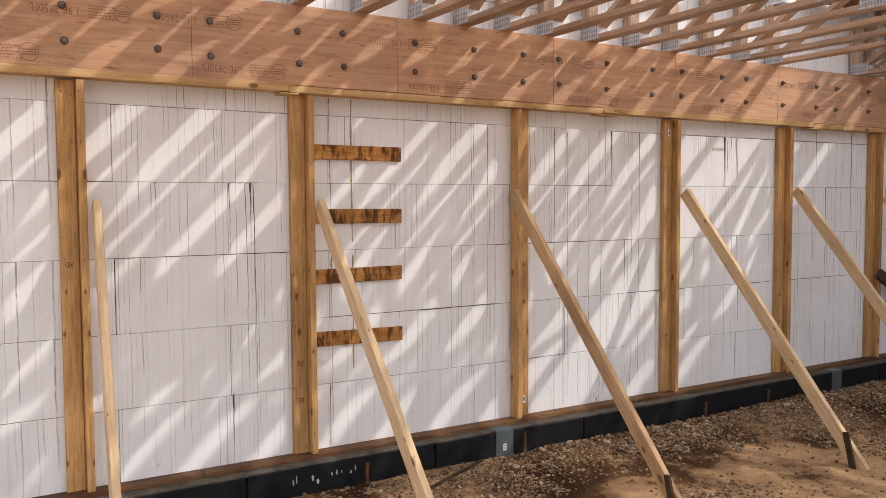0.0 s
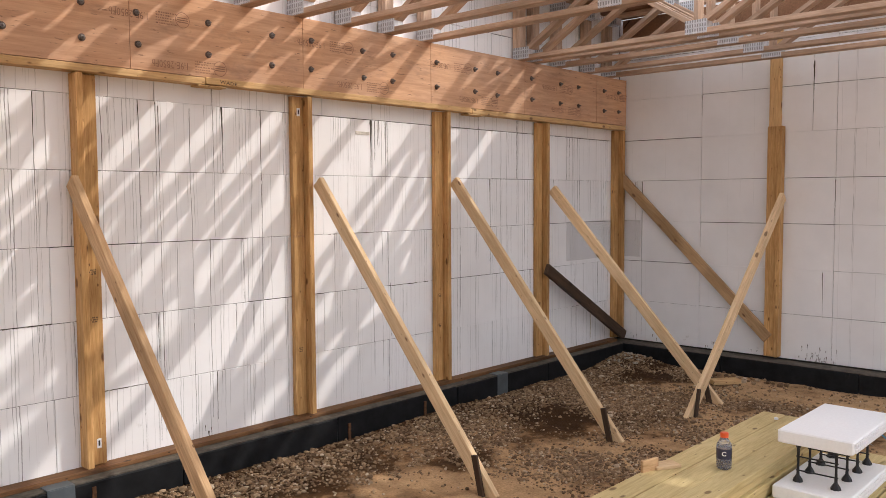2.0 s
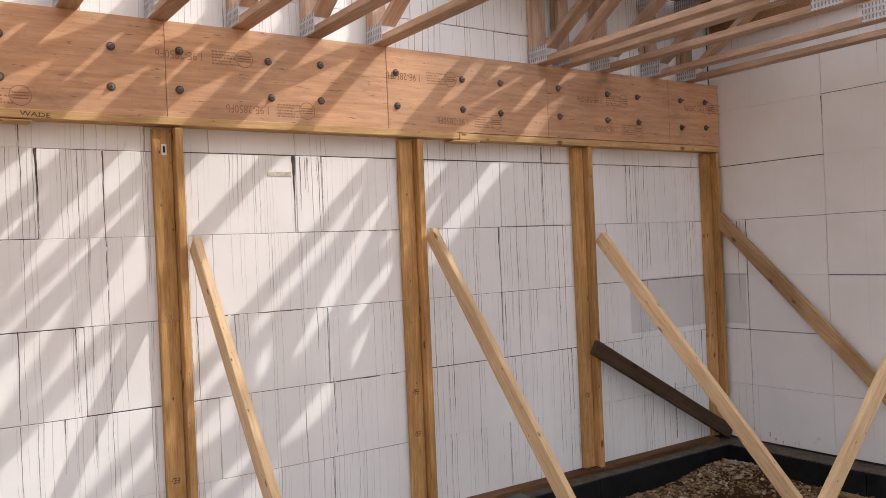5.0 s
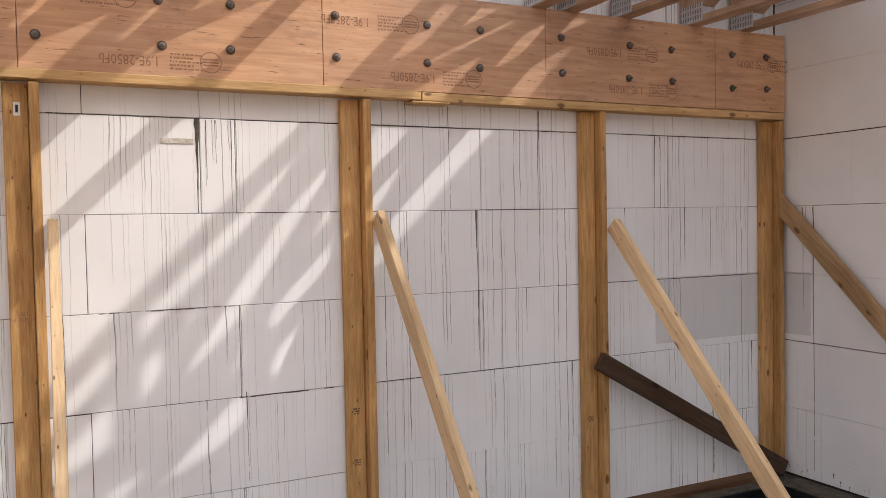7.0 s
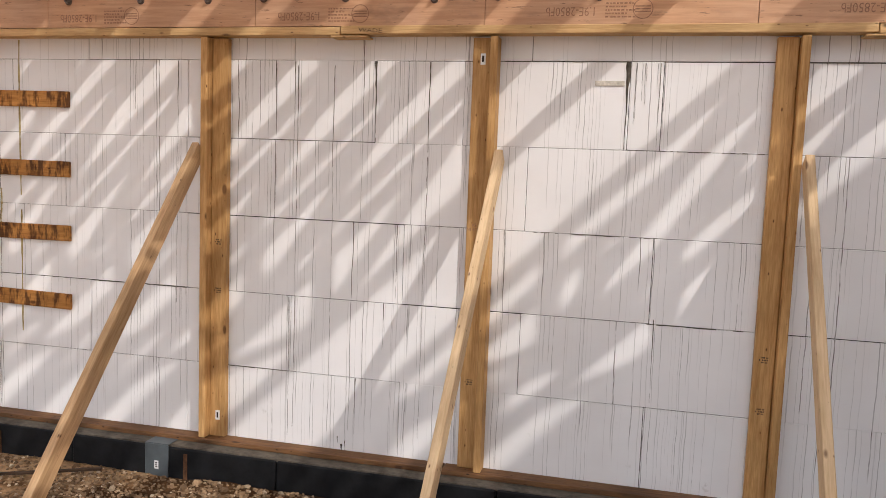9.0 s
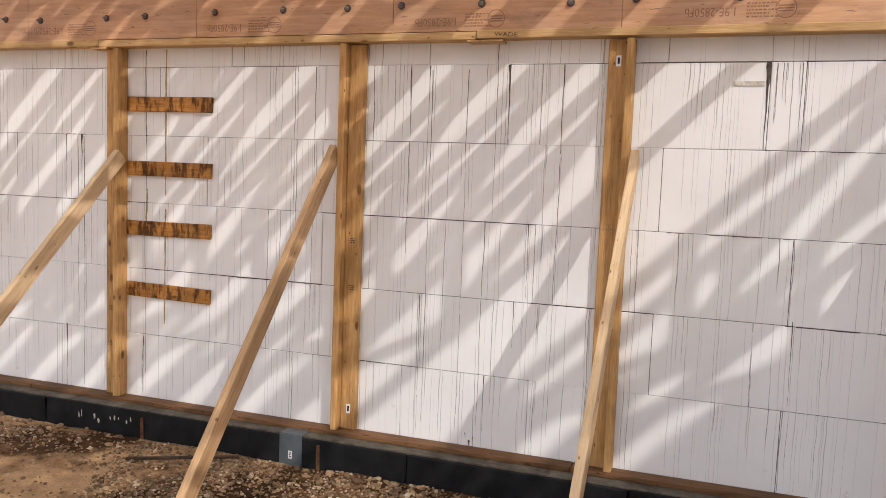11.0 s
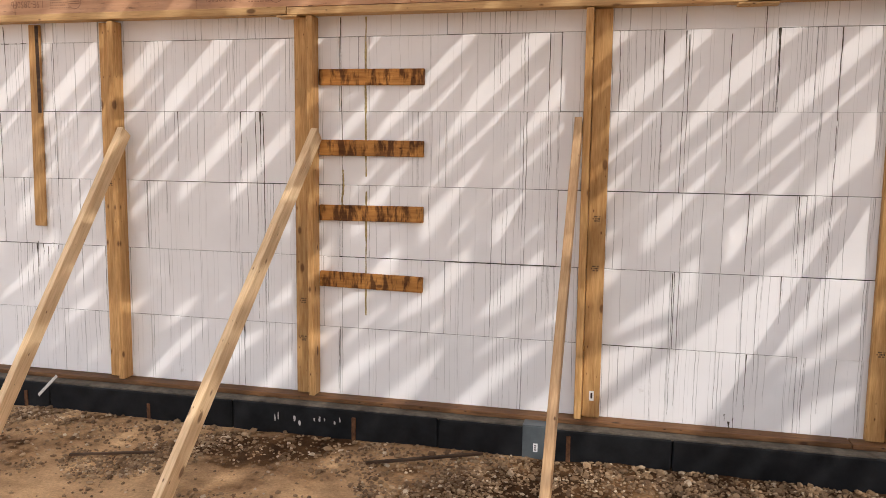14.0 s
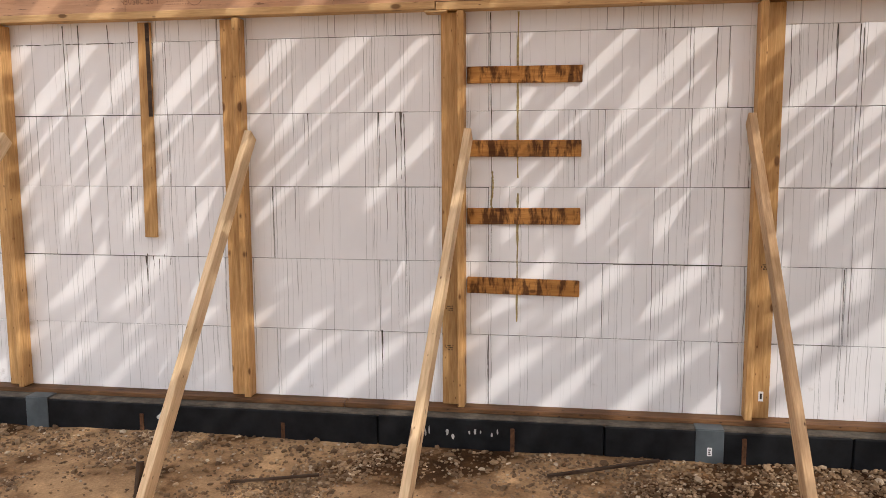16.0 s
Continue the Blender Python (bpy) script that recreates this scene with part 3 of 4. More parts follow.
# small boards nailed to the foam
STRIPS = "short brown boards screwed to the foam"
for z0, z1 in ((1.978, 1.975), (1.592, 1.590), (1.228, 1.232), (0.852, 0.842)):
    s = board("furring_strip", (2.085, -0.0105, z0), (2.69, -0.0105, z1), 0.088, 0.02, (0, -1, 0), strip_wood)
    tagged(s, "short dark-stained plywood strip fixed flat on the foam", "wood strip", STRIPS)
hang = board("hanging_board", (0.255, -0.013, 2.302), (0.240, -0.015, 1.09), 0.075, 0.02, (0, -1, 0), stud_wood)
tagged(hang, "narrow stained board hanging flat on the foam wall", "wood strip")


# ---- trusses ----
def truss():
    # span stops short, out of view, to open the sky for the walls
    h, low, span = 0.60, LEDGER_TOP + 0.002, 4.95
    r = root("roof_truss", (0, 0, low), label="unpainted timber truss with toothed metal plates resting on the ledger", category="truss", group="trusses over the room")
    board("bottom_chord", (0, -0.01, low + 0.019), (0, -span, low + 0.019), 0.089, 0.038, (0, 0, 1), truss_wood, r)
    board("top_chord", (0, -0.01, low + h - 0.019), (0, -span, low + h - 0.019), 0.089, 0.038, (0, 0, 1), truss_wood, r)
    zb, zt = low + 0.0385, low + h - 0.0385
    for y in (-0.03, -0.071):
        board("web", (0, y, zb), (0, y, zt), 0.088, 0.037, (0, 1, 0), truss_wood, r)
    plate = bpy.data.meshes.new("metal_plate")
    bm = box((-0.0455, -0.085, -0.05), (0.0455, 0.085, 0.05), 0.001)
    rng = random.Random(2)
    for sx in (-0.0456, 0.0456):
        for i in range(7):
            for j in range(5):
                y, z = -0.072 + i * 0.024, -0.036 + j * 0.018
                o = 0.0022 if sx > 0 else -0.0022
                bm.faces.new([bm.verts.new(c) for c in ((sx, y - 0.004, z - 0.007), (sx, y + 0.004, z - 0.007), (sx + o, y + 0.003, z + 0.007), (sx + o, y - 0.003, z + 0.007))])
    bm.to_mesh(plate)
    bm.free()
    plate.materials.append(zinc)

    def gusset(y, z):
        g = new("metal_plate", plate)
        g.matrix_basis = pose(0, y, z)
        g.parent = r
        g.matrix_parent_inverse = r.matrix_basis.inverted()

    gusset(-0.10, low + 0.055)
    gusset(-0.10, low + h - 0.055)
    n = 6
    for k in range(n):
        ya, yb = -0.11 - k * 0.79, -0.11 - (k + 1) * 0.79
        za, zc = (zb, zt) if k % 2 == 0 else (zt, zb)
        lean = 0.02 if k % 2 == 0 else -0.02
        board("web", (0, ya, za + lean), (0, yb, zc - lean), 0.087, 0.037, (0, 1, 0), truss_wood, r)
        if k % 2:
            board("web", (0, yb, zb), (0, yb, zt), 0.0875, 0.036, (0, 1, 0), truss_wood, r)
            gusset(yb, low + 0.052)
        else:
            gusset(yb, low + h - 0.052)
    return r


first_truss = truss()
base = first_truss.matrix_basis.copy()
allx = TRUSSES + DECKED
for x in allx[1:]:
    if x > FAR_X + 0.1:
        copy_thing(first_truss, Matrix.Translation((x, 0, 0)) @ base)
first_truss.matrix_basis = Matrix.Translation((allx[0], 0, 0)) @ base

# unseen support, added where the shortened trusses end
mid = root("mid_beam", (3.0, -4.85, 2.35), label="unseen timber beam on posts, added to carry the shortened trusses", category="beam")
for k in range(2):
    part("beam_ply", box((-1.3, -4.93 + k * 0.062, LEDGER_LOW), (END_X - 0.01, -4.872 + k * 0.062, LEDGER_TOP - 0.002), 0.002), veneer, mid)
for x in (-1.15, 7.3):
    part("beam_post", box((x - 0.07, -4.94, -0.05), (x + 0.07, -4.80, LEDGER_LOW - 0.001), 0.003), stud_wood, mid)
rim = tagged(part("rim_board", box((END_X - 0.042, FAR_Y, 3.14), (END_X - 0.001, -0.06, 3.408), 0.002), deck_wood), "brown rim board along the top of the end wall", "rim board")

for a, b in ((6.62, 7.40), (7.40, 8.22), (8.22, 9.09)):
    d = part("deck_sheet", box((a + 0.002, -0.62, LEDGER_TOP + 0.606), (b - 0.002, -0.02, LEDGER_TOP + 0.624), 0.002), deck_wood)
    tagged(d, "brown plywood deck sheet lying on the truss tops", "plywood sheet", "deck sheets on the trusses")

# ---- stem wall, ledge and sill ----
stem = root("stem_wall", (3, LEDGE_Y, 0), label="low black-coated foundation stem under the foam wall", category="foundation", kind="structure")
cuts = [-6.0, -4.5, -3.3, -2.05, -0.83, 0.39, 1.61, 2.83, 4.05, 5.2, 6.42, 7.64, END_X + LEDGE_Y - 0.0]
for k, (a, b) in enumerate(zip(cuts, cuts[1:])):
    off = 0.004 * math.sin(k * 2.3)
    part("stem_block", box((a + 0.003, LEDGE_Y + off, -0.35), (b - 0.003, 0.02, LEDGE_Z - 0.004 + off * 0.5), 0.006), stem_black, stem)
cuts = [-0.0, -1.2, -2.4, -3.6, -4.8, -6.0, -7.2, -9.0]
for k, (a, b) in enumerate(zip(cuts, cuts[1:])):
    off = 0.004 * math.sin(k * 1.7)
    part("stem_block", box((END_X + LEDGE_Y + off, a - 0.003, -0.35), (END_X + 0.02, b + 0.003, LEDGE_Z - 0.004 + off * 0.5), 0.006), stem_black, stem)
part("ledge_cap", box((FAR_X, LEDGE_Y + 0.012, LEDGE_Z - 0.012), (END_X + LEDGE_Y + 0.02, 0.01, LEDGE_Z + 0.003), 0.002), ledge_grey, stem, "dusty grey top of the ledge")
part("ledge_cap", box((END_X + LEDGE_Y + 0.012, FAR_Y, LEDGE_Z - 0.013), (END_X + 0.01, -0.012, LEDGE_Z + 0.002), 0.002), ledge_grey, stem, "dusty grey top of the ledge")
for a, b in ((FAR_X, -2.3), (-2.3, 1.4), (1.4, 4.9), (4.9, 8.98)):
    s = board("sill_plate", (a + 0.002, -0.050, LEDGE_Z + 0.0165), (b - 0.002, -0.050, LEDGE_Z + 0.0165), 0.098, 0.026, (0, 0, 1), sill_wood)
    tagged(s, "reddish weathered timber sill plate along the ledge", "sill plate", "sill plates")


def membrane(x, paper):
    r = root("membrane_strap", (x, LEDGE_Y, 0.05), label="blue-grey membrane strap wrapped over the foundation ledge", category="strap", group="straps over the ledge")
    bm = box((x - 0.07, LEDGE_Y - 0.007, -0.07), (x + 0.07, LEDGE_Y - 0.0005, LEDGE_Z + 0.005), 0.002)
    part("front_flap", bm, strap_grey, r)
    part("top_flap", box((x - 0.07, LEDGE_Y - 0.004, LEDGE_Z + 0.0055), (x + 0.07, -0.102, LEDGE_Z + 0.010), 0.001), strap_grey, r)
    if paper:
        lab = part("paper_label", box((x - 0.012, LEDGE_Y - 0.0085, 0.02), (x + 0.012, LEDGE_Y - 0.0066, 0.065)), label_white, r, "small white printed label")
        for k in range(3):
            part("print_bar", box((x - 0.006, LEDGE_Y - 0.0095, 0.028 + k * 0.011), (x + 0.006 - 0.003 * (k % 2), LEDGE_Y - 0.0084, 0.034 + k * 0.011)), marker, lab)


membrane(-0.44, False)
membrane(3.36, True)
membrane(6.98, False)
for k, (x, h) in enumerate(((0.22, 0.07), (1.07, 0.06), (2.35, 0.09), (3.53, 0.10), (5.3, 0.07), (6.05, 0.08))):
    rp = part("rust_streak_plate", box((x - 0.011, LEDGE_Y - 0.006, -0.03), (x + 0.011, LEDGE_Y + 0.006, -0.03 + h + 0.05), 0.002), rust)
    tagged(rp, "rusty steel tie end on the black foundation", "steel tie", "rusty ties on the foundation")


# ---- lumber pile with what lies on it ----
def pile():
    r = root("lumber_pile", (5.0, -2.9, 0), label="stack of yellowish treated planks lying on the dirt", category="lumber")
    rng = random.Random(11)
    for layer in range(6):
        z = 0.075 + layer * 0.0385
        n = 3 if layer > 1 else 7
        for k in range(n):
            y = -2.53 - k * 0.1415 + rng.uniform(-0.006, 0.006) - (0.0 if layer == 5 else 0.010 * ((layer * 7 + k) % 3 - 1))
            x0 = 3.15 + rng.uniform(-0.12, 0.12)
            board("plank", (x0, y, z), (6.79 + rng.uniform(-0.07, 0.04), y + rng.uniform(-0.006, 0.006), z), 0.139, 0.0375, (0, 0, 1), green_wood, r)
    for x in (3.7, 5.0, 6.3):
        board("bearer", (x, -2.45, 0.025), (x, -3.45, 0.025), 0.089, 0.055, (0, 0, 1), old_wood, r, "dark bearer under the planks")


pile()
PILE_TOP = 0.075 + 5 * 0.0385 + 0.019
b = board("offcut", (5.307, -2.475, PILE_TOP + 0.009), (5.43, -2.545, PILE_TOP + 0.009), 0.09, 0.016, (0, 0, 1), brace_wood)
tagged(b, "small pale plywood offcut lying on the planks", "offcut", "offcuts on the planks")
b = board("offcut", (5.21, -2.472, PILE_TOP + 0.030), (5.32, -2.498, PILE_TOP + 0.030), 0.06, 0.018, (-0.23, -1, 0), brown_wood)
tagged(b, "plywood offcut standing on edge against the planks", "offcut", "offcuts on the planks")
b = part("foam_crumb", lathe([(0.004, 0), (0.013, 0.004), (0.012, 0.013), (0.004, 0.018)], 7, (6.60, -2.60, PILE_TOP)), slab_white)
tagged(b, "small white foam crumb on the planks", "foam scrap")


def bottle(x, y, z):
    r = root("drink_bottle", (x, y, z), label="half-full plastic drink bottle with an orange cap on the planks", category="bottle")
    part("bottle_body", lathe([(0.030, 0), (0.036, 0.006), (0.037, 0.05), (0.034, 0.06), (0.037, 0.07), (0.037, 0.115), (0.033, 0.128), (0.020, 0.150), (0.017, 0.158)], 22, (x, y, z)), bottle_mat, r)
    part("drink", lathe([(0.027, 0.004), (0.034, 0.01), (0.0345, 0.048), (0.0325, 0.06), (0.0345, 0.07), (0.0345, 0.085)], 22, (x, y, z)), dark_drink, r)
    part("sleeve_label", lathe([(0.0375, 0.055), (0.0378, 0.06), (0.0378, 0.10), (0.0375, 0.105)], 22, (x, y, z)), dark_drink, r, "dark printed sleeve")
    d = Vector((1.9 - x, -4.46 - y, 0)).normalized()
    t = Vector((-d.y, d.x, 0))
    c = Vector((x, y, z + 0.083)) + d * 0.0385
    bm = bmesh.new()
    for k in range(20):
        a0, a1 = 0.6 + k * 0.25, 0.6 + (k + 1) * 0.25
        q = [c + t * (rr * math.cos(a)) + Vector((0, 0, rr * math.sin(a))) for rr, a in ((0.011, a0), (0.0075, a0), (0.0075, a1), (0.011, a1))]
        bm.faces.new([bm.verts.new(p) for p in q])
    part("sleeve_mark", bm, label_white, r, "pale round mark")
    part("cap", lathe([(0.019, 0.157), (0.020, 0.160), (0.020, 0.178), (0.017, 0.181)], 22, (x, y, z)), orange_plastic, r, "orange screw cap")


bottle(5.545, -2.74, PILE_TOP)


def form_block():
    x0, x1, y0, y1 = 5.77, 6.46, -2.915, -3.27
    z = 0.138
    r = root("form_block", ((x0 + x1) / 2, -3.1, z), label="white foam form block of two panels joined by black plastic webs", category="foam block")
    for k, (za, dx) in enumerate(((z, -0.06), (z + 0.266, 0.0))):
        bm = box((x0 + dx, y1, za), (x1 + dx, y0, za + 0.066), 0.006)
        p = part("foam_panel", bm, slab_white, r)
        nb = bmesh.new()
        for i in range(22):
            for j in range(2):
                xx, zz = x0 + dx + 0.02 + i * 0.0298, za + 0.010 + j * 0.026
                b2 = box((xx, y1 - 0.011, zz), (xx + 0.016, y1 + 0.002, zz + 0.02), 0.003)
                tmp = bpy.data.meshes.new("tmp")
                b2.to_mesh(tmp)
                b2.free()
                nb.from_mesh(tmp)
                bpy.data.meshes.remove(tmp)
        part("interlock_studs", nb, slab_white, p)
    for i in range(4):
        for j in range(2):
            cx, cy = x0 + 0.07 + i * 0.17, y0 - 0.08 - j * 0.18
            w = part("plastic_web", lathe([(0.026, 0.0665), (0.024, 0.076), (0.008, 0.10), (0.006, 0.16), (0.008, 0.235), (0.018, 0.255), (0.018, 0.2655)], 8, (cx, cy, z)), black_plastic, r)
        part("web_tie", box((x0 + 0.067 + i * 0.17, y0 - 0.27, z + 0.12), (x0 + 0.073 + i * 0.17, y0 - 0.07, z + 0.126)), black_plastic, r)
        part("web_tie", box((x0 + 0.067 + i * 0.17, y0 - 0.27, z + 0.19), (x0 + 0.073 + i * 0.17, y0 - 0.07, z + 0.196)), black_plastic, r)


form_block()

# loose scraps on the dirt
b = board("offcut", (8.42, -1.36, 0.02), (8.62, -1.52, 0.02), 0.10, 0.038, (0, 0, 1), plate_wood)
tagged(b, "grey-brown timber offcut lying on the dirt", "offcut")
rub = bmesh.new()
rrng = random.Random(31)
for k in range(60):
    px, py = 8.70 + rrng.gauss(0, 0.11), -0.40 + rrng.gauss(0, 0.09)
    m4 = Matrix.Translation((px, py, ground_z(px, py) + 0.006)) @ Matrix.Rotation(rrng.uniform(0, 6), 4, "Z") @ Matrix.Diagonal((rrng.uniform(0.6, 2.2), 1, rrng.uniform(0.5, 1), 1))
    bmesh.ops.create_icosphere(rub, subdivisions=1, radius=rrng.uniform(0.006, 0.017), matrix=m4)
rubble_mat = simple("pale_rubble", (0.30, 0.27, 0.22), 0.9, var=0.5, scale=60)
tagged(part("rubble_heap", rub, rubble_mat), "small heap of pale crumbled foam and concrete in the corner", "rubble", kind="stuff")
rub = bmesh.new()
for k in range(26):
    px, py = 8.72 + rrng.uniform(-0.08, 0.16), -1.50 + rrng.gauss(0, 0.16)
    m4 = Matrix.Translation((px, py, ground_z(px, py) + 0.012)) @ Matrix.Diagonal((rrng.uniform(0.7, 1.6), 1, rrng.uniform(0.5, 1), 1))
    bmesh.ops.create_icosphere(rub, subdivisions=1, radius=rrng.uniform(0.010, 0.030), matrix=m4)
tagged(part("stone_pile", rub, stone_mat), "few larger stones lying by the end wall", "stones", kind="stuff")
b = board("stick", (2.55, -0.56, 0.012), (3.10, -0.30, 0.022), 0.02, 0.014, (0, 0, 1), old_wood)
tagged(b, "thin dark stick lying on the dirt", "stick")
b = board("stick", (1.05, -0.86, 0.012), (1.45, -0.72, 0.016), 0.016, 0.012, (0, 0, 1), old_wood)
tagged(b, "thin dark stick lying on the dirt", "stick")
scrap = bmesh.new()
rng = random.Random(5)
for k in range(16):
    a = Vector((7.62 + rng.uniform(-0.22, 0.3), -2.75 + rng.uniform(-0.2, 0.25), 0.01))
    d = Vector((rng.uniform(-1, 1), rng.uniform(-1, 1), rng.uniform(0, 0.5))).normalized() * rng.uniform(0.08, 0.22)
    n = d.cross(Vector((0, 0, 1))).normalized() * 0.008
    up = Vector((0, 0, 0.01))
    scrap_v = [scrap.verts.new(p) for p in (a - n, a + n, a + d * 0.5 + n + up * 4, a + d * 0.5 - n + up * 4, a + d + n, a + d - n)]
    scrap.faces.new((scrap_v[0], scrap_v[1], scrap_v[2], scrap_v[3]))
    scrap.faces.new((scrap_v[3], scrap_v[2], scrap_v[4], scrap_v[5]))
bmesh.ops.solidify(scrap, geom=scrap.faces[:], thickness=0.003)
tagged(part("plastic_strapping", scrap, blue_plastic), "tangle of blue plastic strapping on the dirt", "strapping")
# thin rectangles that tint the foam greyer on both sides of the corner
film = part("grey_layer", box((8.19, -0.0045, 1.02), (END_X - 0.004, -0.003, 1.395)), layer_mat)
tagged(film, "thin grey translucent rectangle lying on the foam", "plastic film")
film = part("grey_layer", box((END_X - 0.0045, -0.006, 1.02), (END_X - 0.003, -0.26, 1.395)), layer_mat)
tagged(film, "thin grey translucent rectangle lying on the foam", "plastic film")


# unseen outer ground, coloured pale so it bounces sunlight onto the walls
bounce_ground = simple("pale_bounce_ground", (0.36, 0.29, 0.21), 0.95, var=0.3, scale=0.6, bump=0.4)
outside = part("outer_ground", box((-400, -400, -0.30), (400, 400, -0.10)), bounce_ground)
tagged(outside, "unseen bare ground around the building, pale to bounce light inside", "ground", kind="structure")


# ---- gravel ----
def gravel():
    rng = np.random.RandomState(7)
    phi = (1 + 5 ** 0.5) / 2
    ico = np.array([(-1, phi, 0), (1, phi, 0), (-1, -phi, 0), (1, -phi, 0), (0, -1, phi), (0, 1, phi), (0, -1, -phi), (0, 1, -phi), (phi, 0, -1), (phi, 0, 1), (-phi, 0, -1), (-phi, 0, 1)]) / 1.9
    tri = np.array([(0, 11, 5), (0, 5, 1), (0, 1, 7), (0, 7, 10), (0, 10, 11), (1, 5, 9), (5, 11, 4), (11, 10, 2), (10, 7, 6), (7, 1, 8), (3, 9, 4), (3, 4, 2), (3, 2, 6), (3, 6, 8), (3, 8, 9), (4, 9, 5), (2, 4, 11), (6, 2, 10), (8, 6, 7), (9, 8, 1)])

    def patch(x, y, f, seed, low, high):
        n = noise.noise((x * f, y * f, seed)) + 0.35 * noise.noise((x * f * 3.1, y * f * 3.1, seed + 4))
        return min(1, max(0, (n - low) / (high - low)))

    def density(x, y):
        strip = math.exp(-((y + 0.42) / 0.30) ** 2) * (0.55 + 0.45 * patch(x, y, 1.2, 2, -0.3, 0.2)) * (1 if 2.9 < x < 8.2 else 0.35)
        heaps = patch(x, y, 1.7, 5, 0.12, 0.28) * (0.9 if -1.05 < y else 0.3)
        field = 0.0
        if x > 5.3 and -2.75 < y < -0.35:
            edge = min(1, (x - 5.3) / 0.5, (y + 2.75) / 0.3, max(0.06, (8.3 - x) / 0.4))
            field = edge * patch(x, y, 1.0, 11, -0.24, 0.0)
        loose = 0.02 + 0.05 * patch(x, y, 2.2, 9, 0, 0.4)
        return max(strip, heaps, field, loose)

    spots = []
    for x, y, u in zip(rng.uniform(-1.2, 8.95, 165000), rng.uniform(-3.3, -0.20, 165000), rng.uniform(0, 1, 165000)):
        if u < density(x, y):
            spots.append((x, y, min(0.026, rng.lognormal(-4.86, 0.36))))
    for x, y, u in zip(rng.uniform(-1.2, 8.9, 420), rng.uniform(-0.5, -0.20, 420), rng.uniform(0, 1, 420)):
        spots.append((x, y, 0.010 + 0.018 * u ** 3))
    spots = np.array(spots)
    n = len(spots)
    size = spots[:, 2]
    sc = np.stack([rng.uniform(0.85, 1.35, n), rng.uniform(0.65, 1.0, n), rng.uniform(0.45, 0.8, n)], 1) * size[:, None]
    p = ico[None] * rng.uniform(0.68, 1.25, (n, 12, 1)) * sc[:, None]
    ang = rng.uniform(0, 6.28, n)[:, None]
    gz = np.array([ground_z(x, y) for x, y, _ in spots])
    q = np.stack([p[:, :, 0] * np.cos(ang) - p[:, :, 1] * np.sin(ang) + spots[:, :1], p[:, :, 0] * np.sin(ang) + p[:, :, 1] * np.cos(ang) + spots[:, 1:2], p[:, :, 2] + (gz + size * 0.3)[:, None]], 2)
    faces = (tri[None] + (np.arange(n) * 12)[:, None, None]).reshape(-1, 3)
    me = bpy.data.meshes.new("gravel")
    me.from_pydata(q.reshape(-1, 3).tolist(), [], faces.tolist())
    me.materials.append(stone_mat)
    tagged(new("gravel", me), "loose brown and grey gravel strewn on the dirt", "gravel", kind="stuff")


gravel()


# ---- foam form blocks of the two walls, last ----
def wall_blocks(parent, axis, start, stop, extra, material, height):
    cache = {}
    rng = random.Random(9)
    k = 0
    z = BASE
    while z < height - 0.05:
        shift = 0.90 if axis == "y" else (0.37 if k % 2 else 0.98)
        cutsl = [start]
        u = start + (shift - start) % 1.22
        while u < stop - 0.08:
            if u > start + 0.08:
                cutsl.append(u)
            u += 1.22
        cutsl = sorted(set(cutsl + [e for c, e in extra if c == k])) + [stop]
        top = min(z + COURSE, height)
        for a, b in zip(cutsl, cutsl[1:]):
            key = (round(b - a, 3), round(top - z, 3))
            if key not in cache:
                g = 0.0014
                bm = box((g, 0, g), (b - a - g, 0.027, top - z - g), 0.002)
                me = bpy.data.meshes.new("foam_block")
                bm.to_mesh(me)
                bm.free()
                me.materials.append(material)
                cache[key] = me
            ob = new("foam_block", cache[key])
            d, dz = rng.uniform(0.0, 0.0025), rng.uniform(-0.0014, 0.0014)
            if axis == "x":
                ob.matrix_basis = pose(a, d, z + dz)
            else:
                ob.matrix_basis = pose(END_X + d, -a, z + dz, 0, 0, -90)
            ob.parent = parent
            ob.matrix_parent_inverse = parent.matrix_basis.inverted()
        z += COURSE
        k += 1


wall_blocks(wall_north, "x", FAR_X, END_X - 0.001, ((4, 4.47), (4, 5.71), (3, 7.06), (2, 7.06)), foam, TOP)
wall_blocks(wall_east, "y", 0.001, -FAR_Y, ((6, 1.92), (5, 1.92), (3, 1.55), (3, 0.27), (2, 0.27)), foam_clean, EAST_TOP)


# ---- drips of tar and sealant on the foam ----
def drip(u, top, length, width, wall, material, parent, seed, even=False):
    """A thin tapering run, a millimetre proud of the foam."""
    rng = random.Random(seed)
    bm = bmesh.new()
    rows, n = [], 40 if even else max(14, int(length / 0.022))
    x = u
    for k in range(n + 1):
        f = k / n
        w = (width * (1 - f) ** 2.6 * rng.uniform(0.45, 1.1) + width * 0.10 * rng.uniform(0.3, 1.4)) * 0.42 + 0.0004
        if even:
            w = width * rng.uniform(0.3, 0.7)
        x += rng.uniform(-0.0014, 0.0014)
        z = top - f * length
        out = 0.0012
        pts = [(x - w, 0.0), (x - w * 0.5, -out), (x + w * 0.5, -out), (x + w, 0.0)]
        rows.append([bm.verts.new((p, q - 0.0003, z) if wall == "n" else (END_X + q - 0.0003, p, z)) for p, q in pts])
    for k, (a, b) in enumerate(zip(rows, rows[1:])):
        if k > 5 and rng.random() < 0.03:
            continue
        for i in range(3):
            bm.faces.new((a[i], a[i + 1], b[i + 1], b[i]) if wall == "n" else (a[i + 1], a[i], b[i], b[i + 1]))
    part("tar_drip" if material is tar else "sealant_run", bm, material, parent)


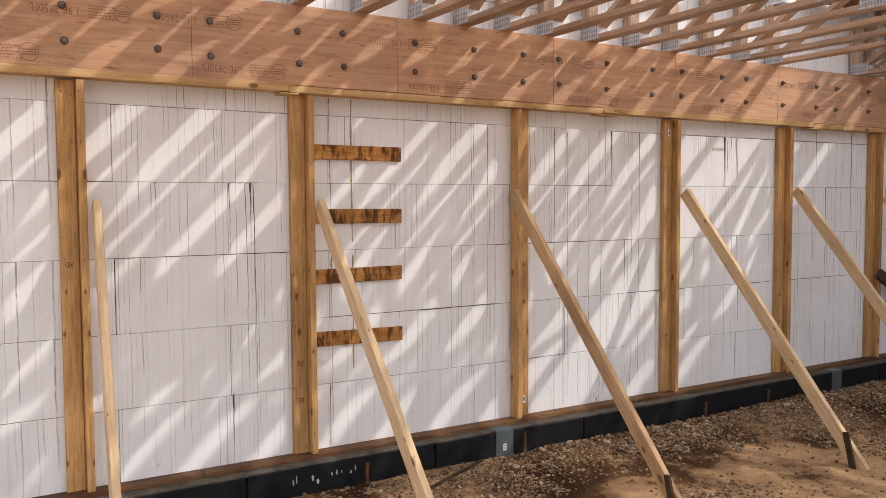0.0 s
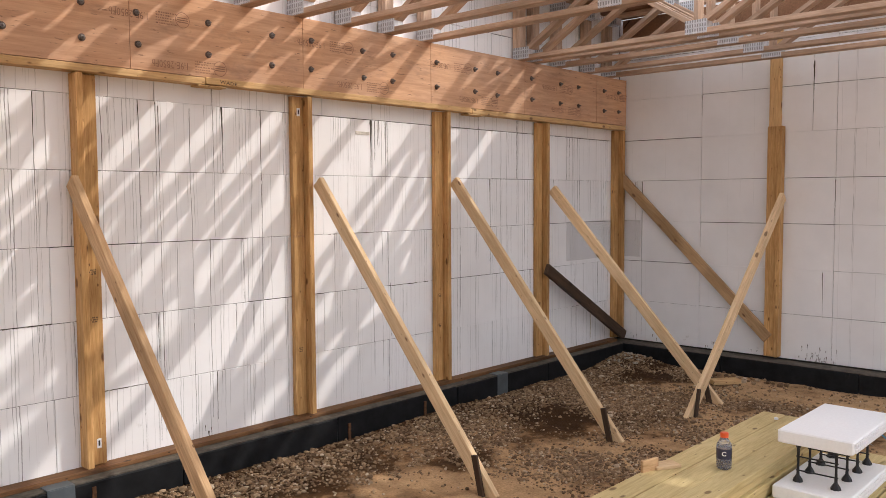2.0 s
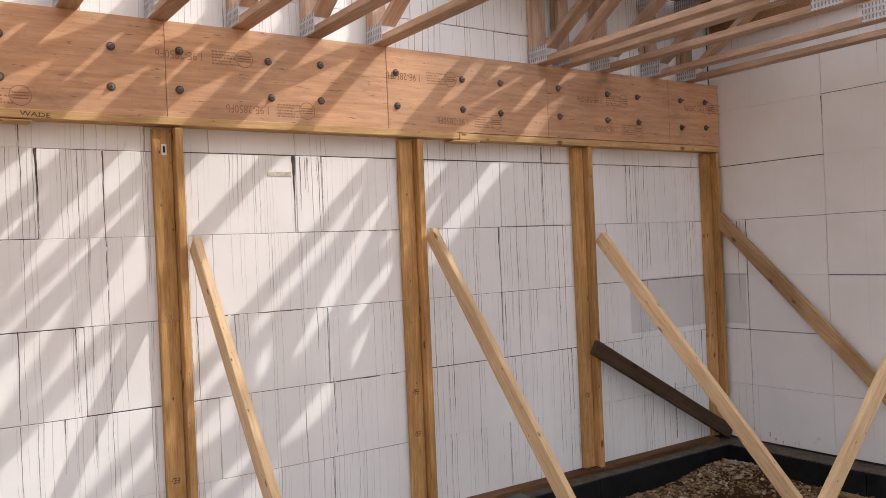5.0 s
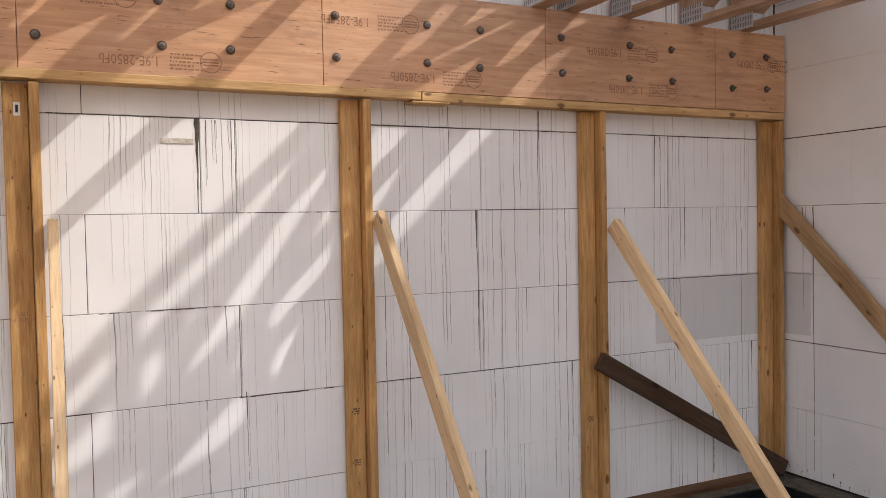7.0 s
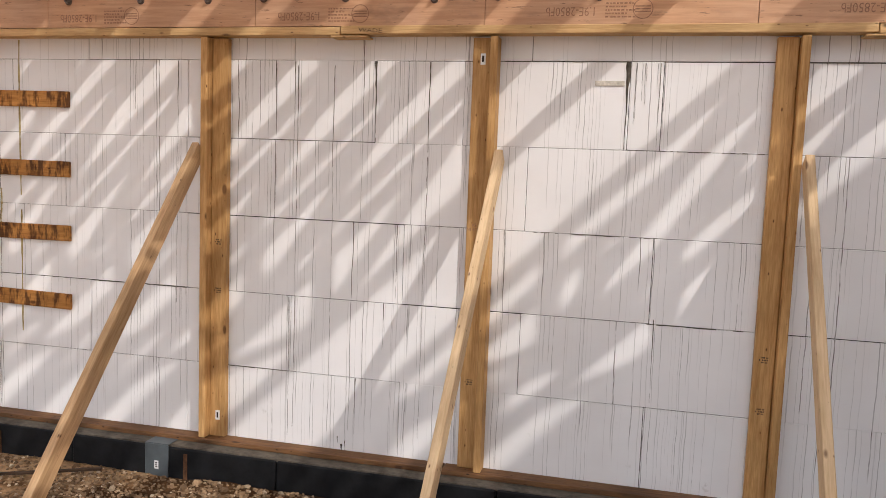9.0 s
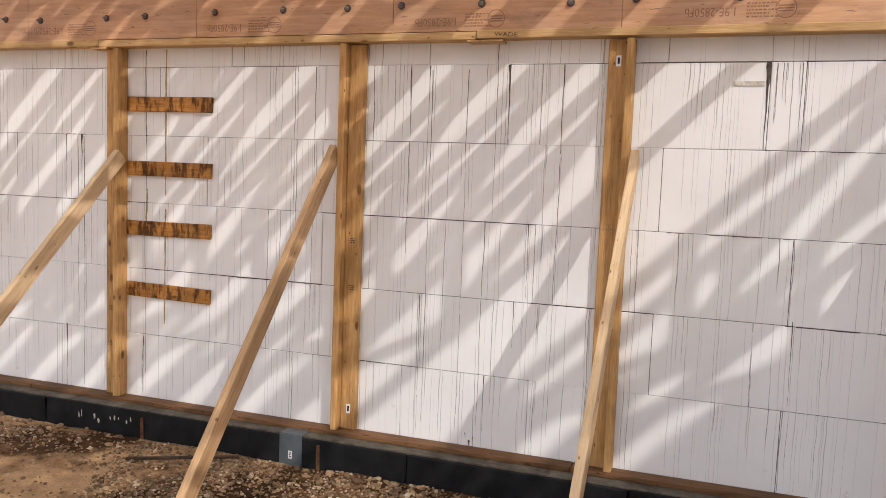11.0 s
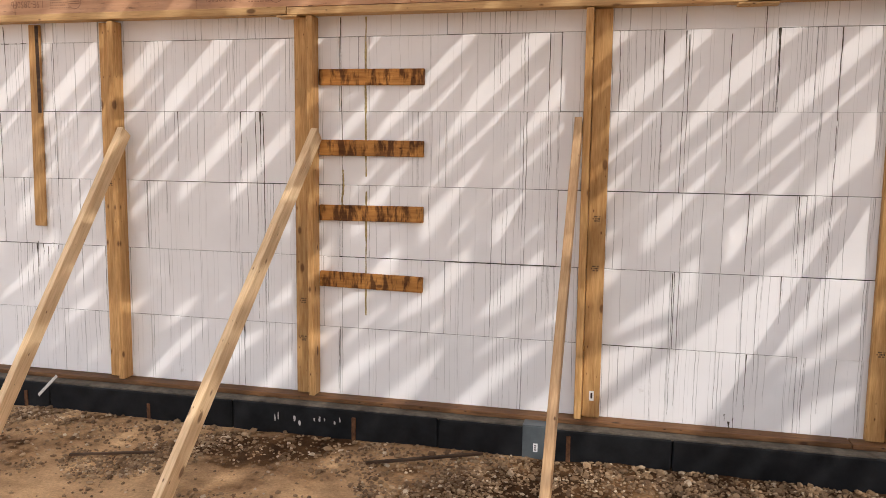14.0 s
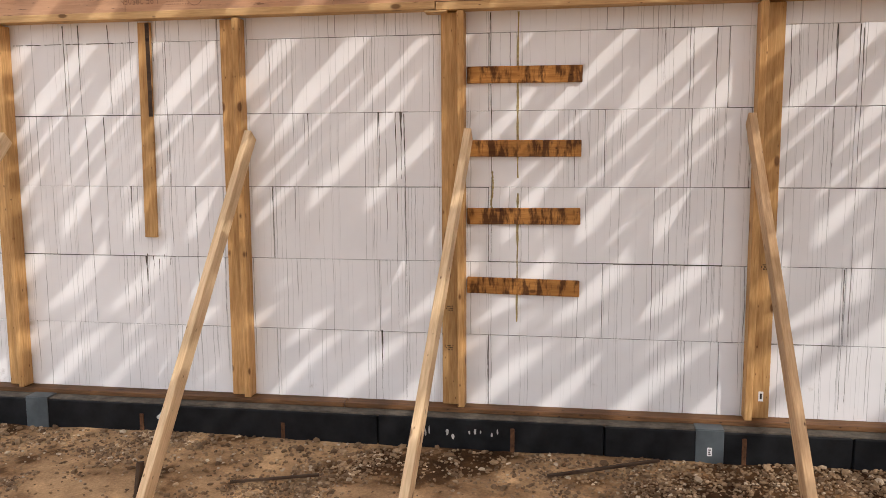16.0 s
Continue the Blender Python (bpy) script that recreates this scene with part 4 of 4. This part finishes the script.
tar = simple("tar", (0.075, 0.065, 0.052), 0.8, var=0.75, scale=30)
sealant = simple("yellow_sealant", (0.34, 0.27, 0.12), 0.8, var=0.45, scale=60, bump=0.5)
DRIPS = ((4.47, 2.193, 0.40, 0.020), (5.70, 2.193, 0.40, 0.030), (4.035, 2.19, 0.42, 0.007), (7.05, 1.788, 0.40, 0.013), (7.055, 1.385, 0.30, 0.009), (8.415, 1.788, 0.30, 0.008),
         (1.72, 1.79, 0.36, 0.016), (1.69, 1.79, 1.2, 0.006), (1.60, 0.58, 0.40, 0.013), (2.21, 2.30, 0.36, 0.008), (2.21, 1.93, 1.6, 0.005), (0.02, 2.30, 0.5, 0.006), (-0.26, 2.30, 0.9, 0.007), (0.19, 0.98, 0.3, 0.01),
         (3.36, 2.19, 1.3, 0.005), (4.02, 0.97, 0.75, 0.005), (4.37, 1.39, 1.1, 0.005), (3.93, 2.19, 1.0, 0.006), (4.75, 2.19, 1.9, 0.006), (5.88, 1.0, 0.4, 0.005), (8.2, 2.19, 0.4, 0.006), (8.75, 0.98, 0.4, 0.008), (7.42, 2.30, 0.5, 0.004), (6.9, 2.30, 0.5, 0.004))
for k, dr in enumerate(DRIPS):
    drip(*dr, "n", tar, wall_north, 40 + k)
LONG_RUNS = ((4.05, 2.17, 1.9, 0.004), (4.25, 2.17, 1.9, 0.004), (4.405, 2.30, 0.9, 0.005), (4.605, 1.38, 0.40, 0.005), (4.40, 0.57, 0.3, 0.006), (-0.165, 2.30, 0.5, 0.009), (-0.15, 1.78, 1.2, 0.005), (-0.035, 1.78, 0.8, 0.006),
             (1.735, 1.78, 1.58, 0.007), (5.845, 2.19, 0.4, 0.005), (7.43, 2.30, 0.9, 0.004), (8.235, 2.19, 0.4, 0.006), (8.936, 0.98, 0.4, 0.008), (7.62, 0.98, 0.4, 0.005), (0.98, 1.384, 0.4, 0.006), (1.596, 1.79, 0.4, 0.007), (2.20, 0.56, 0.36, 0.006))
for k, dr in enumerate(LONG_RUNS):
    drip(*dr, "n", tar, wall_north, 140 + k)


def joint_bead(x0, x1, z, seed):
    """A broken dark bead of soiling along a course joint."""
    rng = random.Random(seed)
    bm = bmesh.new()
    x = x0
    while x < x1:
        n = min(x + rng.uniform(0.01, 0.05), x1)
        if rng.random() < 0.8:
            h = rng.uniform(0.0012, 0.0034)
            q = [bm.verts.new(p) for p in ((x, -0.0004, z - h), (n, -0.0004, z - h * rng.uniform(0.5, 1.2)), (n, -0.0004, z + 0.0016), (x, -0.0004, z + 0.0016))]
            f = bm.faces.new(q)
            e = bmesh.ops.extrude_face_region(bm, geom=[f])
            bmesh.ops.translate(bm, verts=[v for v in e["geom"] if isinstance(v, bmesh.types.BMVert)], vec=(0, -0.0009, 0))
        x = n + (rng.uniform(0.0, 0.03) if rng.random() < 0.4 else 0.0005)
    part("joint_soiling", bm, tar, wall_north)


for k, (a, b, n) in enumerate(((5.25, 5.85, 3), (5.85, 6.32, 2), (5.86, 6.32, 4), (6.48, 7.66, 5), (5.12, 5.69, 5), (0.98, 1.59, 3), (1.60, 1.76, 4), (3.68, 4.02, 1), (2.83, 3.42, 2), (7.06, 7.40, 4), (8.0, 8.95, 5), (-0.58, 0.18, 5))):
    joint_bead(a, b, BASE + n * COURSE, 500 + k)
for k, dr in enumerate(((-0.90, 2.59, 0.2, 0.012), (-1.925, 2.80, 0.44, 0.022), (-1.55, 1.78, 0.40, 0.010), (-2.12, 1.77, 0.40, 0.009), (-2.03, 0.96, 0.4, 0.008), (-0.275, 1.78, 1.55, 0.009), (-0.20, 1.78, 0.6, 0.008), (-2.53, 1.76, 0.3, 0.007))):
    drip(*dr, "e", tar, wall_east, 90 + k)
drip(2.357, 2.30, 1.65, 0.010, "n", sealant, wall_north, 7, True)
drip(2.22, 1.47, 0.2, 0.010, "n", sealant, wall_north, 8, True)
drip(8.62, 0.62, 0.4, 0.008, "n", sealant, wall_north, 9, True)
# mud splashed on the foot of the end wall
srng = random.Random(77)
for k in range(34):
    drip(-2.02 + srng.gauss(0, 0.07), 0.18 + abs(srng.gauss(0, 0.06)), srng.uniform(0.01, 0.05), srng.uniform(0.005, 0.014), "e", tar, wall_east, 700 + k)
for k in range(16):
    drip(srng.uniform(-1.5, -0.1), 0.19 + abs(srng.gauss(0, 0.03)), srng.uniform(0.006, 0.03), srng.uniform(0.006, 0.014), "e", tar, wall_east, 760 + k)
# white paint smears on the black stem
smear = simple("white_smear", (0.42, 0.41, 0.39), 0.8, var=0.3, scale=80)
srng = random.Random(3)
for k in range(9):
    x = (1.88, 1.9, 2.0, 2.03, 2.12, 2.15, 2.18, 2.24, 2.27, 3.98, 4.02, 5.4, 6.5)[k]
    w, h, z = srng.uniform(0.004, 0.012), srng.uniform(0.02, 0.06), srng.uniform(0.05, 0.10)
    bm = bmesh.new()
    ring = [bm.verts.new((x + w * math.cos(a) * srng.uniform(0.5, 1.2), LEDGE_Y - 0.0052, z + h * 0.5 * math.sin(a) * srng.uniform(0.7, 1.2))) for a in [6.28319 * i / 9 for i in range(9)]]
    bm.faces.new(ring)
    part("paint_smear", bm, smear, stem)

# odd marks and scraps along the long wall
strng = random.Random(21)
for k in range(5):
    drip(0.20 + 0.036 * k, 1.0 - strng.uniform(0, 0.05), strng.uniform(0.03, 0.22), strng.uniform(0.003, 0.009), "n", tar, wall_north, 300 + k)
for k in range(3):
    drip(4.31 + 0.02 * k, 0.26 - strng.uniform(0, 0.05), strng.uniform(0.03, 0.06), strng.uniform(0.008, 0.018), "n", tar, wall_north, 320 + k)
for k in range(6):
    drip(strng.uniform(5.72, 5.84), 2.19, strng.uniform(0.05, 0.3), 0.0016, "n", tar, wall_north, 340 + k)
for k in range(8):
    drip(strng.uniform(-0.6, 9.0), strng.choice((1.79, 1.385, 0.98, 2.19)), strng.uniform(0.1, 0.5), strng.uniform(0.003, 0.006), "n", tar, wall_north, 360 + k)
putty = simple("putty", (0.55, 0.52, 0.46), 0.8, var=0.4, scale=50)
tagged(part("putty_smear", box((5.55, -0.0035, 2.085), (5.685, -0.0005, 2.108), 0.001), putty), "beige putty smear on the foam joint", "smear")
part("dark_stain", box((0.264, -0.0252, 1.78), (0.2880, -0.0240, 2.298)), old_wood, hang, "charred dark stain")
film_strip = board("plastic_strip", (0.33, -0.215, 0.075), (0.45, -0.195, 0.20), 0.018, 0.003, (0, -1, 0.1), smear)
tagged(film_strip, "pale plastic strip leaning on the ledge", "plastic strip")
